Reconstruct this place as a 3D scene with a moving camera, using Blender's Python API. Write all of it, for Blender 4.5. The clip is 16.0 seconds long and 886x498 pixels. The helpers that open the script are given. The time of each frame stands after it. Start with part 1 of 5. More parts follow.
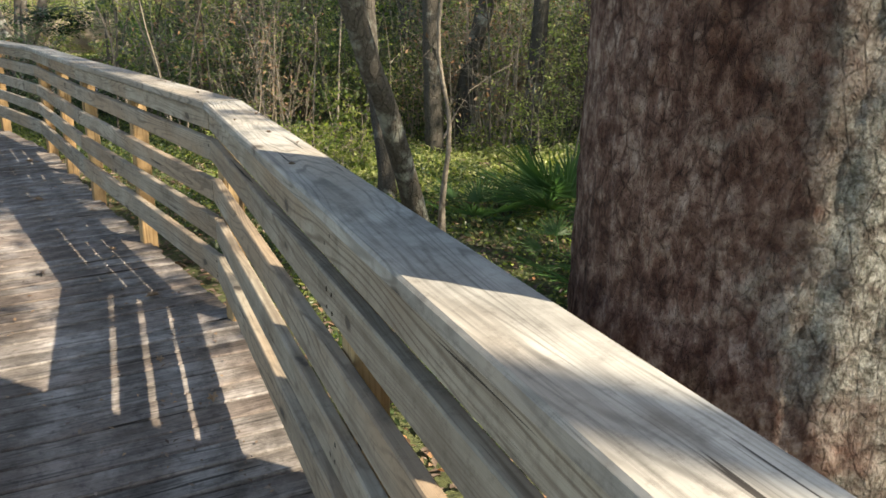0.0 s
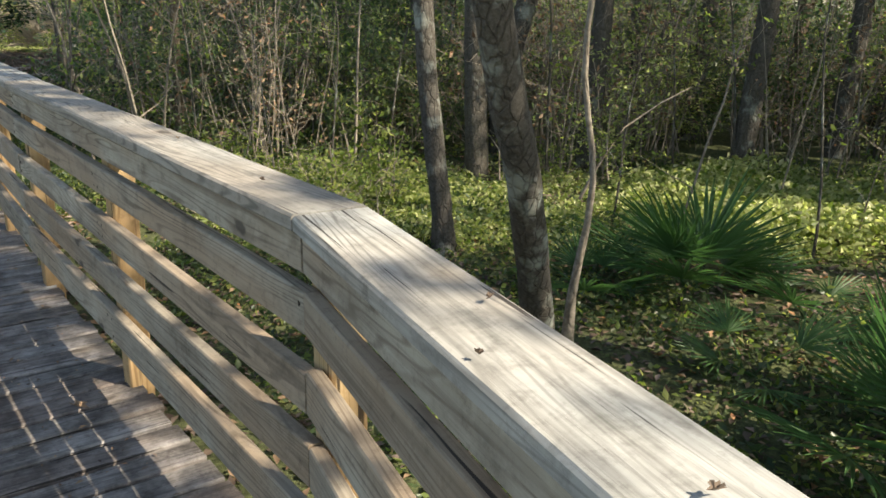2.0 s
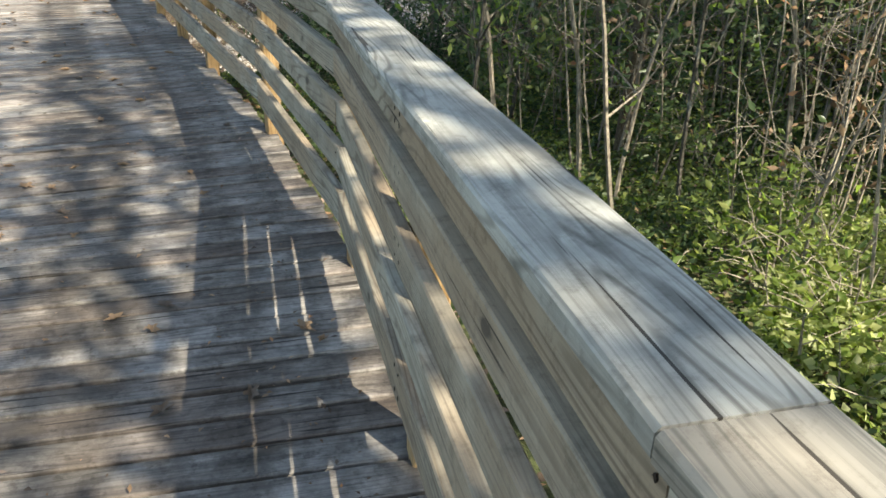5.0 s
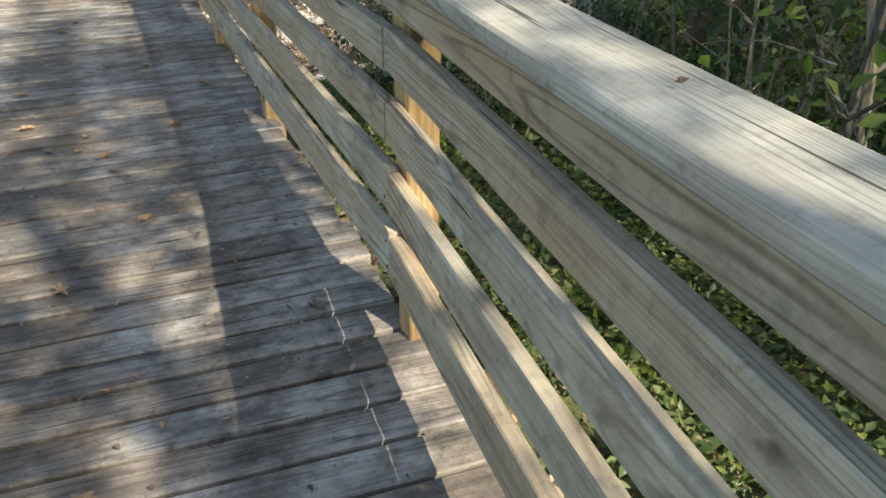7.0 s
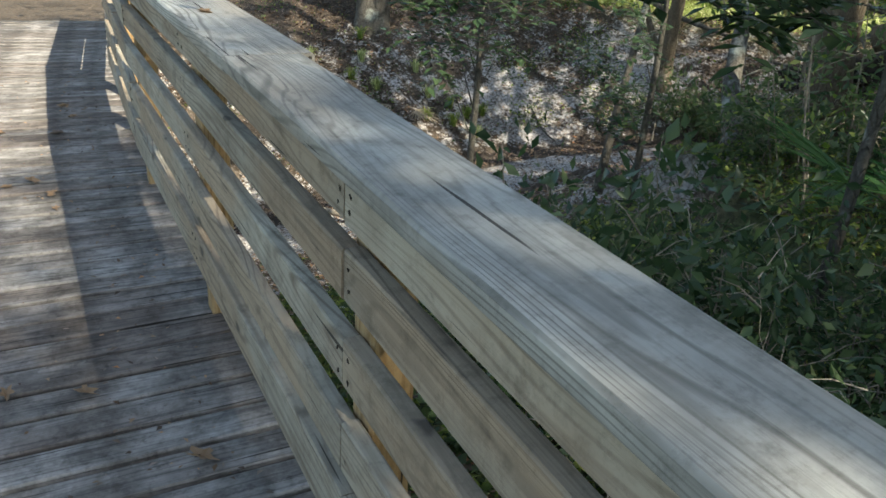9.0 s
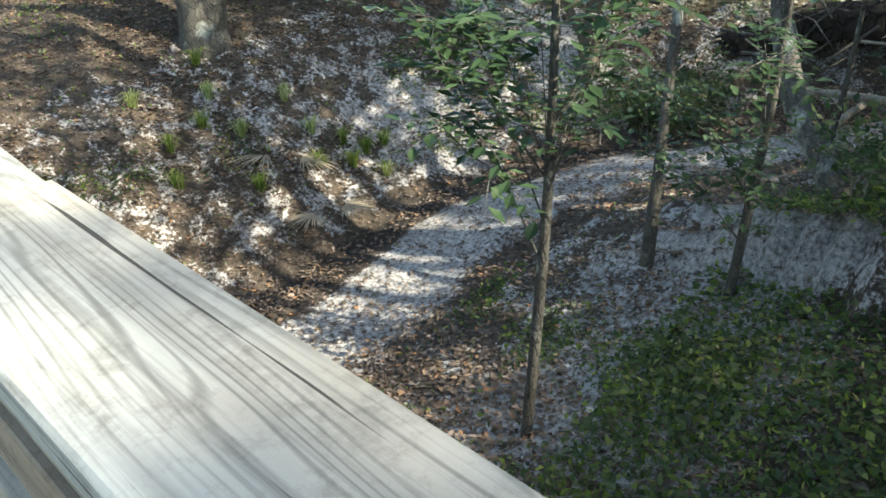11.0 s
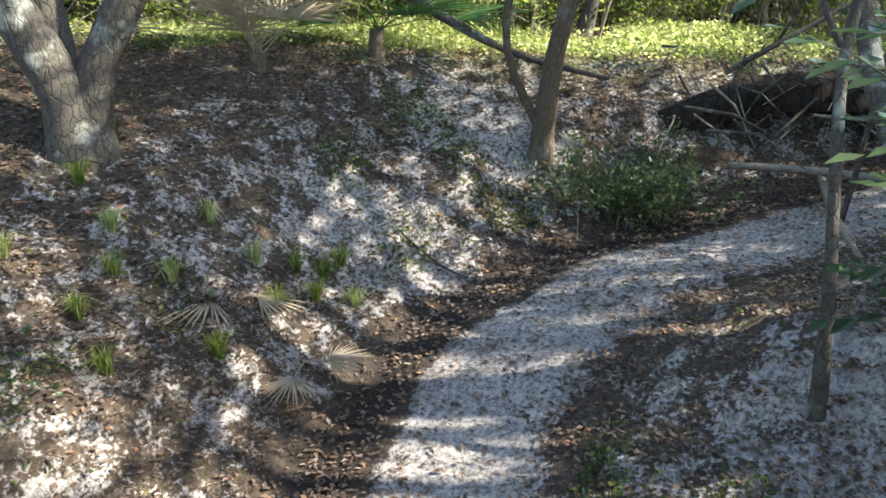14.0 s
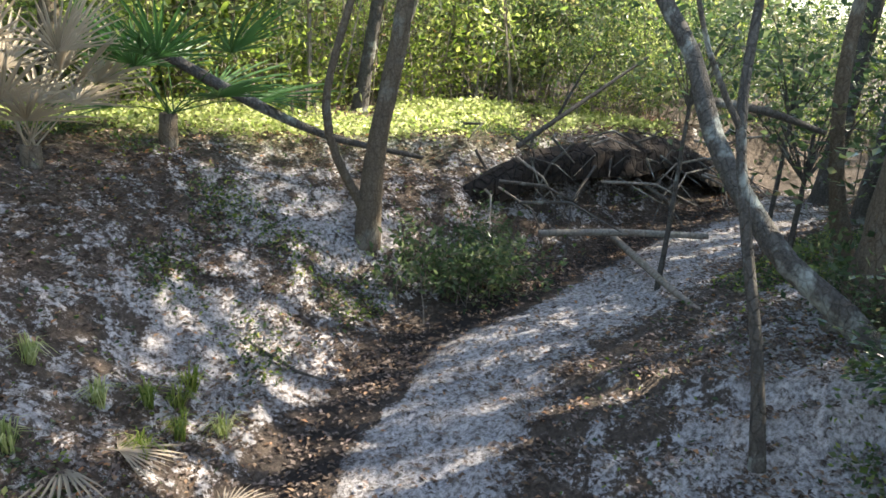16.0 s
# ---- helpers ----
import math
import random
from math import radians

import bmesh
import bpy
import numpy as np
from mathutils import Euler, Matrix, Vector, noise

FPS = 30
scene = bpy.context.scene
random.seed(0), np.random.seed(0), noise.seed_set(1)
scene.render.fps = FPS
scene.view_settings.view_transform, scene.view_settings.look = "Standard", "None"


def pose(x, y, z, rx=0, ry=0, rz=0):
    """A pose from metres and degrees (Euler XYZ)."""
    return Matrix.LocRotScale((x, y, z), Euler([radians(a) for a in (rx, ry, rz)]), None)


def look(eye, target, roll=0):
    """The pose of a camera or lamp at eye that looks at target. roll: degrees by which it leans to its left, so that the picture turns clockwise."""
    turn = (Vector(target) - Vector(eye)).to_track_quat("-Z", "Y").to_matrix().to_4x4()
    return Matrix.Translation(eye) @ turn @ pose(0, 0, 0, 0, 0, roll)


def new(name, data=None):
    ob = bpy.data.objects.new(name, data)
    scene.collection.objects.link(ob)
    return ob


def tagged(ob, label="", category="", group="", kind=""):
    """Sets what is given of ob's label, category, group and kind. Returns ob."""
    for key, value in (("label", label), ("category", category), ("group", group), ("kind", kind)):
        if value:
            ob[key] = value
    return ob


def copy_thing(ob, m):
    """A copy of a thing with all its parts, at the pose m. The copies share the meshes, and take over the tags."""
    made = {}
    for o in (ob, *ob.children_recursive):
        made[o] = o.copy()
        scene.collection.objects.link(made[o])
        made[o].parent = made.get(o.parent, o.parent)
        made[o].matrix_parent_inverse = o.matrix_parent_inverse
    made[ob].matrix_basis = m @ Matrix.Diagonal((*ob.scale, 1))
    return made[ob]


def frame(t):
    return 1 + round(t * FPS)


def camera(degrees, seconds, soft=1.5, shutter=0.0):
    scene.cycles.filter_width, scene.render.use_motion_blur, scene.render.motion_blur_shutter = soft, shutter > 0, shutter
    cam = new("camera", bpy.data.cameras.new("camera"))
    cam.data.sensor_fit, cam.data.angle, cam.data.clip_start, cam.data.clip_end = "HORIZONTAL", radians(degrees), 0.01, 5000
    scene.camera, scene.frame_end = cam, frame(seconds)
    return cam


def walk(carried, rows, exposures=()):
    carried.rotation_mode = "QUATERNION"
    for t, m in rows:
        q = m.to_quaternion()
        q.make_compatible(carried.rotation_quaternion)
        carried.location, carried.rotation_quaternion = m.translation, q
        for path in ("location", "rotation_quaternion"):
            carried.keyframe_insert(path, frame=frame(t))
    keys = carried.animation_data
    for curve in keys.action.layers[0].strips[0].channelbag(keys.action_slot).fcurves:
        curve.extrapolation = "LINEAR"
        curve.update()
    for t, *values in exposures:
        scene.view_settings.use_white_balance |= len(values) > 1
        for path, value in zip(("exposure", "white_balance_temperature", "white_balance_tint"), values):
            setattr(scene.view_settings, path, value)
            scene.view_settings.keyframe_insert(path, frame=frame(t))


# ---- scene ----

PATH = [
    (0, (0.691, 1.162, 1.464), (-0.045, 3.940, 0.605), 1.17),
    (0.5, (0.321, 1.551, 1.454), (-0.448, 4.310, 0.562), 0.89),
    (1, (-0.005, 1.975, 1.445), (-0.679, 4.760, 0.554), 1.17),
    (1.5, (-0.319, 2.443, 1.480), (-0.908, 5.248, 0.593), 1.54),
    (2, (-0.671, 2.885, 1.490), (-1.251, 5.688, 0.595), 1.51),
    (2.5, (-1.054, 3.351, 1.465), (-1.723, 6.128, 0.546), 1.64),
    (3, (-1.497, 3.751, 1.452), (-2.341, 6.466, 0.493), 1.86),
    (3.5, (-1.892, 4.204, 1.449), (-2.923, 6.833, 0.437), 2.30),
    (4, (-2.333, 4.617, 1.487), (-3.554, 7.138, 0.413), 2.50),
    (6.3, (-5.079, 7.073, 1.411), (-6.701, 9.124, -0.059), 0.71),
    (6.5, (-5.308, 7.201, 1.380), (-6.916, 9.272, -0.079), 0.88),
    (7, (-5.813, 7.619, 1.355), (-7.375, 9.703, -0.134), 0.61),
    (7.5, (-6.321, 7.993, 1.370), (-7.874, 10.093, -0.104), 0.48),
    (8, (-6.854, 8.351, 1.413), (-8.390, 10.469, -0.055), -0.82),
    (8.5, (-7.319, 8.699, 1.414), (-8.840, 10.962, 0.162), 4.11),
    (9, (-7.947, 9.016, 1.471), (-9.364, 11.348, 0.224), 3.96),
    (9.5, (-8.459, 9.442, 1.530), (-9.740, 11.845, 0.271), 3.54),
    (9.7, (-8.695, 9.605, 1.546), (-9.916, 12.045, 0.298), 2.15),
    (11.8, (-11.114, 11.315, 1.503), (-11.505, 13.914, 0.057), 1.91),
    (12, (-11.232, 11.427, 1.505), (-11.594, 14.040, 0.076), 2.03),
    (12.5, (-11.522, 11.586, 1.505), (-11.808, 14.231, 0.119), 2.05),
    (13, (-11.869, 11.723, 1.491), (-12.022, 14.410, 0.166), 2.37),
    (13.5, (-12.195, 11.933, 1.485), (-12.176, 14.642, 0.196), 2.59),
    (14, (-12.504, 12.085, 1.474), (-12.206, 14.815, 0.265), 3.14),
    (14.5, (-12.786, 12.271, 1.461), (-12.159, 14.976, 0.326), 3.85),
    (15, (-13.092, 12.513, 1.473), (-12.107, 15.156, 0.450), 4.86),
    (15.5, (-13.394, 12.671, 1.431), (-12.146, 15.230, 0.484), 5.00),
    (16, (-13.626, 12.886, 1.381), (-12.188, 15.369, 0.507), 5.14),
]
cam = camera(59.0, 16.0, soft=1.6, shutter=0.0)
walk(cam, [(t, look(eye, target, roll)) for t, eye, target, roll in PATH],
     [(0, 1.2, 7800, 9), (2.5, 1.1, 7200, 6), (4.0, 1.3, 7000, 1), (6.5, 1.45, 7500, 4), (8.0, 1.55, 7300, 0), (9.0, 1.35, 7000, 1), (9.5, 1.75, 7450, 6), (12.0, 1.75, 6450, -5), (14.0, 1.8, 6750, 5), (16.0, 1.9, 6850, 9)])

# ---- light ----
SUN_AWAY = Vector((-1.095, 0.21, -1.07)).normalized()
world = bpy.data.worlds.new("sky")
scene.world = world
world.use_nodes = True
wn, wl = world.node_tree.nodes, world.node_tree.links
sky = wn.new("ShaderNodeTexSky")
sky.sky_type, sky.sun_disc = "NISHITA", False
sky.sun_elevation, sky.sun_rotation = radians(43.8), math.atan2(1.095, -0.21)
wl.new(sky.outputs["Color"], wn["Background"].inputs["Color"])
wn["Background"].inputs["Strength"].default_value = 0.125
sun = new("sun", bpy.data.lights.new("sun", "SUN"))
sun.data.energy, sun.data.angle, sun.data.color = 4.9, radians(0.5), (1.0, 0.93, 0.84)
sun.rotation_euler = SUN_AWAY.to_track_quat("-Z", "Y").to_euler()


# ---- materials ----
def material(name, rough=0.8):
    m = bpy.data.materials.new(name)
    m.use_nodes = True
    b = m.node_tree.nodes["Principled BSDF"]
    b.inputs["Roughness"].default_value = rough
    b.inputs["Specular IOR Level"].default_value = 0.3
    return m, m.node_tree.nodes, m.node_tree.links, b


def ramp(n, stops):
    r = n.new("ShaderNodeValToRGB")
    e = r.color_ramp.elements
    while len(e) < len(stops):
        e.new(0.5)
    for k, (p, c) in enumerate(stops):
        e[k].position, e[k].color = p, (*c, 1)
    return r


def mixed(n, l, kind, fac, a, b):
    x = n.new("ShaderNodeMix")
    x.data_type, x.blend_type = "RGBA", kind
    for sock, v in ((x.inputs[0], fac), (x.inputs[6], a), (x.inputs[7], b)):
        if hasattr(v, "links"):
            l.new(v, sock)
        elif isinstance(v, tuple):
            sock.default_value = (*v, 1)
        else:
            sock.default_value = v
    return x.outputs[2]


def noise_tex(n, l, vec, scale, detail=4, rough=0.6):
    t = n.new("ShaderNodeTexNoise")
    t.inputs["Scale"].default_value, t.inputs["Detail"].default_value, t.inputs["Roughness"].default_value = scale, detail, rough
    l.new(vec, t.inputs["Vector"])
    return t.outputs["Fac"]


def remap(n, l, v, a, b, c=0.0, d=1.0):
    m = n.new("ShaderNodeMapRange")
    l.new(v, m.inputs[0])
    for k, x in enumerate((a, b, c, d)):
        m.inputs[k + 1].default_value = x
    return m.outputs[0]


def bump(n, l, b, height, strength, distance):
    m = n.new("ShaderNodeBump")
    m.inputs["Strength"].default_value, m.inputs["Distance"].default_value = strength, distance
    l.new(height, m.inputs["Height"])
    if b.inputs["Normal"].links:
        l.new(b.inputs["Normal"].links[0].from_socket, m.inputs["Normal"])
    l.new(m.outputs[0], b.inputs["Normal"])


def math_node(n, l, op, a, b=None, c=None):
    x = n.new("ShaderNodeMath")
    x.operation = op
    for k, v in enumerate((a, b, c)):
        if v is None:
            continue
        if hasattr(v, "links"):
            l.new(v, x.inputs[k])
        else:
            x.inputs[k].default_value = v
    return x.outputs[0]


def stretched(n, l, vec, sx, syz):
    mp = n.new("ShaderNodeMapping")
    mp.inputs["Scale"].default_value = (sx, syz, syz)
    l.new(vec, mp.inputs["Vector"])
    return mp.outputs[0]


def wood(name, dark, mid, light, warm, ring=1.0, stain=0.5, dirt=0.0, line=0.8, check=0.66):
    """Weathered softwood; the object's x runs along the board."""
    m, n, l, b = material(name, 0.85)
    tc, oi = n.new("ShaderNodeTexCoord"), n.new("ShaderNodeObjectInfo")
    add = n.new("ShaderNodeVectorMath")
    add.operation = "MULTIPLY_ADD"
    comb = n.new("ShaderNodeCombineXYZ")
    for k in range(3):
        l.new(oi.outputs["Random"], comb.inputs[k])
    l.new(comb.outputs[0], add.inputs[0])
    add.inputs[1].default_value = (37.0, 11.0, 5.0)
    l.new(tc.outputs["Object"], add.inputs[2])
    at = add.outputs[0]
    sep = n.new("ShaderNodeSeparateXYZ")
    l.new(at, sep.inputs[0])
    # growth rings: cathedral figures of uneven spacing
    swirl = noise_tex(n, l, stretched(n, l, at, 0.75, 7.0), 1.0, 2, 0.4)
    across = math_node(n, l, "ADD", sep.outputs[1], sep.outputs[2])
    phase = math_node(n, l, "MULTIPLY_ADD", across, 260.0 * ring, math_node(n, l, "MULTIPLY", swirl, 120.0 * ring))
    wave = math_node(n, l, "SINE", phase)
    mask = remap(n, l, noise_tex(n, l, stretched(n, l, at, 1.3, 9.0), 1.0, 3, 0.6), 0.36, 0.62, 0.1, 1.0)
    rings = math_node(n, l, "MULTIPLY", remap(n, l, wave, 0.35, 1.0), mask)
    fibre = noise_tex(n, l, stretched(n, l, at, 3.0, 150.0), 1.0, 4, 0.75)
    streak = noise_tex(n, l, stretched(n, l, at, 0.9, 34.0), 1.0, 3, 0.6)
    checks = remap(n, l, noise_tex(n, l, stretched(n, l, at, 1.7, 60.0), 1.0, 2, 0.5), check, check + 0.03)
    patch = noise_tex(n, l, at, 3.2, 5, 0.65)
    fine = noise_tex(n, l, at, 24.0, 6, 0.75)
    base = ramp(n, [(0.34, mid), (0.62, light)])
    l.new(patch, base.inputs[0])
    c = mixed(n, l, "MIX", remap(n, l, noise_tex(n, l, stretched(n, l, at, 1.0, 2.5), 1.0, 3, 0.5), 0.44, 0.6, 0, 0.7), base.outputs[0], warm)
    c = mixed(n, l, "MIX", remap(n, l, streak, 0.5, 0.72, 0, 0.55), c, dark)
    c = mixed(n, l, "MIX", remap(n, l, rings, 0, 1, 0, line), c, dark)
    c = mixed(n, l, "MIX", remap(n, l, fibre, 0.5, 0.74, 0, 0.55), c, dark)
    c = mixed(n, l, "MULTIPLY", remap(n, l, oi.outputs["Random"], 0, 1, 0, 0.6), c, (0.70, 0.67, 0.64))
    c = mixed(n, l, "MULTIPLY", remap(n, l, fine, 0.52, 0.68, 0, stain), c, (0.45, 0.43, 0.42))
    if dirt:
        big = noise_tex(n, l, tc.outputs["Object"], 1.5, 7, 0.75)
        c = mixed(n, l, "MULTIPLY", remap(n, l, big, 0.46, 0.6, 0, dirt), c, (0.33, 0.31, 0.29))
    # dark patches of mildew, knots and checks
    blot = noise_tex(n, l, at, 6.5, 6, 0.7)
    c = mixed(n, l, "MULTIPLY", remap(n, l, blot, 0.56, 0.72, 0, 0.65), c, (0.42, 0.43, 0.42))
    vo = n.new("ShaderNodeTexVoronoi")
    vo.inputs["Scale"].default_value = 1.0
    bent = n.new("ShaderNodeVectorMath")
    bent.operation = "MULTIPLY_ADD"
    ntk = n.new("ShaderNodeTexNoise")
    ntk.inputs["Scale"].default_value = 18
    l.new(at, ntk.inputs["Vector"])
    l.new(ntk.outputs["Color"], bent.inputs[0])
    bent.inputs[1].default_value = (0.16, 0.16, 0.16)
    l.new(stretched(n, l, at, 2.6, 5.0), bent.inputs[2])
    l.new(bent.outputs[0], vo.inputs["Vector"])
    c = mixed(n, l, "MIX", remap(n, l, vo.outputs["Distance"], 0.09, 0.2, 0.45, 0), c, (0.15, 0.12, 0.09))
    c = mixed(n, l, "MIX", remap(n, l, vo.outputs["Distance"], 0.07, 0.10, 0.75, 0), c, (0.05, 0.042, 0.035))
    c = mixed(n, l, "MIX", remap(n, l, checks, 0, 1, 0, 0.9), c, (0.022, 0.018, 0.015))
    l.new(c, b.inputs["Base Color"])
    bump(n, l, b, checks, -0.8, 0.006)
    bump(n, l, b, fibre, -0.5, 0.003)
    bump(n, l, b, rings, -0.4, 0.003)
    bump(n, l, b, fine, 0.3, 0.004)
    return m


CAP_WOOD = wood("weathered_cap_wood", (0.13, 0.125, 0.11), (0.25, 0.245, 0.225), (0.47, 0.465, 0.43), (0.38, 0.33, 0.27), 1.0, 0.5, 0.0, 0.75, 0.675)
RAIL_WOOD = wood("weathered_rail_wood", (0.13, 0.10, 0.075), (0.27, 0.235, 0.185), (0.42, 0.385, 0.315), (0.37, 0.27, 0.18), 0.85, 0.5, 0.0, 0.7, 0.69)
POST_WOOD = wood("post_wood", (0.22, 0.135, 0.06), (0.38, 0.26, 0.14), (0.46, 0.33, 0.18), (0.40, 0.25, 0.12), 0.8, 0.35)
DECK_WOOD = wood("walked_deck_wood", (0.035, 0.031, 0.029), (0.175, 0.158, 0.143), (0.45, 0.42, 0.395), (0.22, 0.175, 0.15), 0.8, 0.85, 0.8, 0.42, 0.66)


def bark(name, a, b_, c_, blotch, scale, depth, lichen=0.5):
    m, n, l, b = material(name, 0.92)
    tc = n.new("ShaderNodeTexCoord")
    mp = n.new("ShaderNodeMapping")
    mp.inputs["Scale"].default_value = (1, 1, 0.42)
    l.new(tc.outputs["Object"], mp.inputs["Vector"])
    warp = n.new("ShaderNodeVectorMath")
    warp.operation = "MULTIPLY_ADD"
    nt = n.new("ShaderNodeTexNoise")
    nt.inputs["Scale"].default_value, nt.inputs["Detail"].default_value = scale * 0.8, 4
    l.new(mp.outputs[0], nt.inputs["Vector"])
    l.new(nt.outputs["Color"], warp.inputs[0])
    warp.inputs[1].default_value = (0.9 / scale,) * 3
    l.new(mp.outputs[0], warp.inputs[2])
    vo = n.new("ShaderNodeTexVoronoi")
    vo.feature = "DISTANCE_TO_EDGE"
    vo.inputs["Scale"].default_value = scale
    l.new(warp.outputs[0], vo.inputs["Vector"])
    cell = remap(n, l, vo.outputs["Distance"], 0.0, 0.10)
    fine = noise_tex(n, l, tc.outputs["Object"], scale * 2.6, 6, 0.7)
    big = noise_tex(n, l, tc.outputs["Object"], blotch, 5, 0.62)
    r = ramp(n, [(0.25, a), (0.55, b_), (0.8, c_)])
    l.new(fine, r.inputs[0])
    col = mixed(n, l, "MIX", remap(n, l, big, 0.55, 0.66, 0, lichen), r.outputs[0], (0.36, 0.38, 0.33))
    col = mixed(n, l, "MULTIPLY", remap(n, l, cell, 0, 1, 0.4, 0), col, (0.25, 0.2, 0.18))
    l.new(col, b.inputs["Base Color"])
    bump(n, l, b, cell, 0.9, depth)
    bump(n, l, b, fine, 0.6, depth * 0.5)
    return m


def plated_bark():
    m, n, l, b = material("plated_bark", 0.9)
    tc = n.new("ShaderNodeTexCoord")
    mp = n.new("ShaderNodeMapping")
    mp.inputs["Scale"].default_value = (1, 1, 0.55)
    l.new(tc.outputs["Object"], mp.inputs["Vector"])
    col, cracks = None, []
    for scale, width in ((46, 0.08), (110, 0.14)):
        warp = n.new("ShaderNodeVectorMath")
        warp.operation = "MULTIPLY_ADD"
        nt = n.new("ShaderNodeTexNoise")
        nt.inputs["Scale"].default_value, nt.inputs["Detail"].default_value, nt.inputs["Roughness"].default_value = scale * 0.7, 6, 0.7
        l.new(mp.outputs[0], nt.inputs["Vector"])
        l.new(nt.outputs["Color"], warp.inputs[0])
        warp.inputs[1].default_value = (0.45 / scale,) * 3
        l.new(mp.outputs[0], warp.inputs[2])
        vo = n.new("ShaderNodeTexVoronoi")
        vo.feature = "DISTANCE_TO_EDGE"
        vo.inputs["Scale"].default_value = scale
        l.new(warp.outputs[0], vo.inputs["Vector"])
        cracks.append(remap(n, l, vo.outputs["Distance"], 0.0, width))
    fine = noise_tex(n, l, tc.outputs["Object"], 90, 7, 0.78)
    mid = noise_tex(n, l, mp.outputs[0], 46, 5, 0.7)
    tone = noise_tex(n, l, mp.outputs[0], 3.0, 6, 0.65)
    big = noise_tex(n, l, tc.outputs["Object"], 2.2, 6, 0.7)
    r = ramp(n, [(0.36, (0.12, 0.06, 0.045)), (0.5, (0.27, 0.18, 0.145)), (0.66, (0.5, 0.41, 0.35))])
    l.new(mid, r.inputs[0])
    dim = ramp(n, [(0.35, (0.45, 0.34, 0.29)), (0.62, (1, 1, 1))])
    l.new(tone, dim.inputs[0])
    col = mixed(n, l, "MULTIPLY", 1.0, r.outputs[0], dim.outputs[0])
    # lichen thickens towards +x; its pale tone also carries that side's sunlight
    sep = n.new("ShaderNodeSeparateXYZ")
    l.new(tc.outputs["Object"], sep.inputs[0])
    side = math_node(n, l, "MULTIPLY_ADD", sep.outputs[0], 0.8, big)
    lich_lit = ramp(n, [(0.4, (0.13, 0.14, 0.11)), (0.62, (0.48, 0.49, 0.44))])
    l.new(fine, lich_lit.inputs[0])
    col = mixed(n, l, "MIX", remap(n, l, side, 0.4, 0.52, 0, 0.85), col, lich_lit.outputs[0])
    runs = noise_tex(n, l, stretched(n, l, tc.outputs["Object"], 26.0, 26.0), 1.0, 5, 0.7)
    col = mixed(n, l, "MULTIPLY", remap(n, l, runs, 0.45, 0.62, 0, 0.75), col, (0.30, 0.20, 0.17))
    gap = math_node(n, l, "MULTIPLY", cracks[0], remap(n, l, cracks[1], 0, 1, 0.6, 1.0))
    weak = remap(n, l, noise_tex(n, l, tc.outputs["Object"], 9, 4, 0.6), 0.38, 0.6, 0.1, 0.7)
    col = mixed(n, l, "MULTIPLY", math_node(n, l, "MULTIPLY", remap(n, l, gap, 0, 1, 1, 0), weak), col, (0.16, 0.11, 0.09))
    l.new(col, b.inputs["Base Color"])
    bump(n, l, b, gap, 0.6, 0.012)
    bump(n, l, b, mid, 0.9, 0.02)
    bump(n, l, b, fine, 0.7, 0.008)
    return m


BIG_BARK = plated_bark()
GREY_BARK = bark("grey_bark", (0.04, 0.035, 0.028), (0.10, 0.09, 0.075), (0.18, 0.165, 0.14), 3.5, 22, 0.006, 0.8)
BROWN_BARK = bark("brown_bark", (0.07, 0.05, 0.032), (0.14, 0.11, 0.075), (0.22, 0.18, 0.13), 2.0, 24, 0.005, 0.35)
TWIG_BARK = bark("twig_bark", (0.13, 0.11, 0.085), (0.28, 0.24, 0.19), (0.46, 0.41, 0.34), 1.2, 14, 0.003, 0.3)


def leafy(name, stops, rough=0.45, through_light=0.45):
    m, n, l, b = material(name, rough)
    g = n.new("ShaderNodeNewGeometry")
    r = ramp(n, stops)
    l.new(g.outputs["Random Per Island"], r.inputs[0])
    l.new(r.outputs[0], b.inputs["Base Color"])
    tr = n.new("ShaderNodeBsdfTranslucent")
    hs = n.new("ShaderNodeHueSaturation")
    hs.inputs["Value"].default_value, hs.inputs["Saturation"].default_value = 1.9, 1.15
    l.new(r.outputs[0], hs.inputs["Color"])
    l.new(hs.outputs[0], tr.inputs["Color"])
    mx = n.new("ShaderNodeMixShader")
    mx.inputs[0].default_value = through_light
    l.new(b.outputs[0], mx.inputs[1])
    l.new(tr.outputs[0], mx.inputs[2])
    l.new(mx.outputs[0], n["Material Output"].inputs["Surface"])
    return m


LEAF_DARK = leafy("dark_leaf", [(0, (0.035, 0.06, 0.026)), (0.5, (0.07, 0.105, 0.045)), (0.9, (0.14, 0.17, 0.085)), (1, (0.2, 0.17, 0.09))], 0.33)
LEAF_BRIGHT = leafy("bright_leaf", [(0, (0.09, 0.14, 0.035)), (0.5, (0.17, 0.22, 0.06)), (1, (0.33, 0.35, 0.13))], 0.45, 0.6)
# paler copy of the leaf; strong sun on the far edge put into colour
LEAF_SUN_PAINTED = leafy("sun_painted_leaf", [(0, (0.15, 0.21, 0.06)), (0.5, (0.30, 0.36, 0.12)), (1, (0.5, 0.5, 0.26))], 0.5, 0.6)
LEAF_BROAD = leafy("broad_leaf", [(0, (0.03, 0.052, 0.025)), (0.6, (0.05, 0.082, 0.038)), (1, (0.085, 0.12, 0.062))], 0.25, 0.3)
LEAF_MID = leafy("mid_leaf", [(0, (0.05, 0.08, 0.035)), (0.5, (0.085, 0.12, 0.05)), (0.9, (0.14, 0.17, 0.08)), (1, (0.2, 0.17, 0.09))], 0.4)
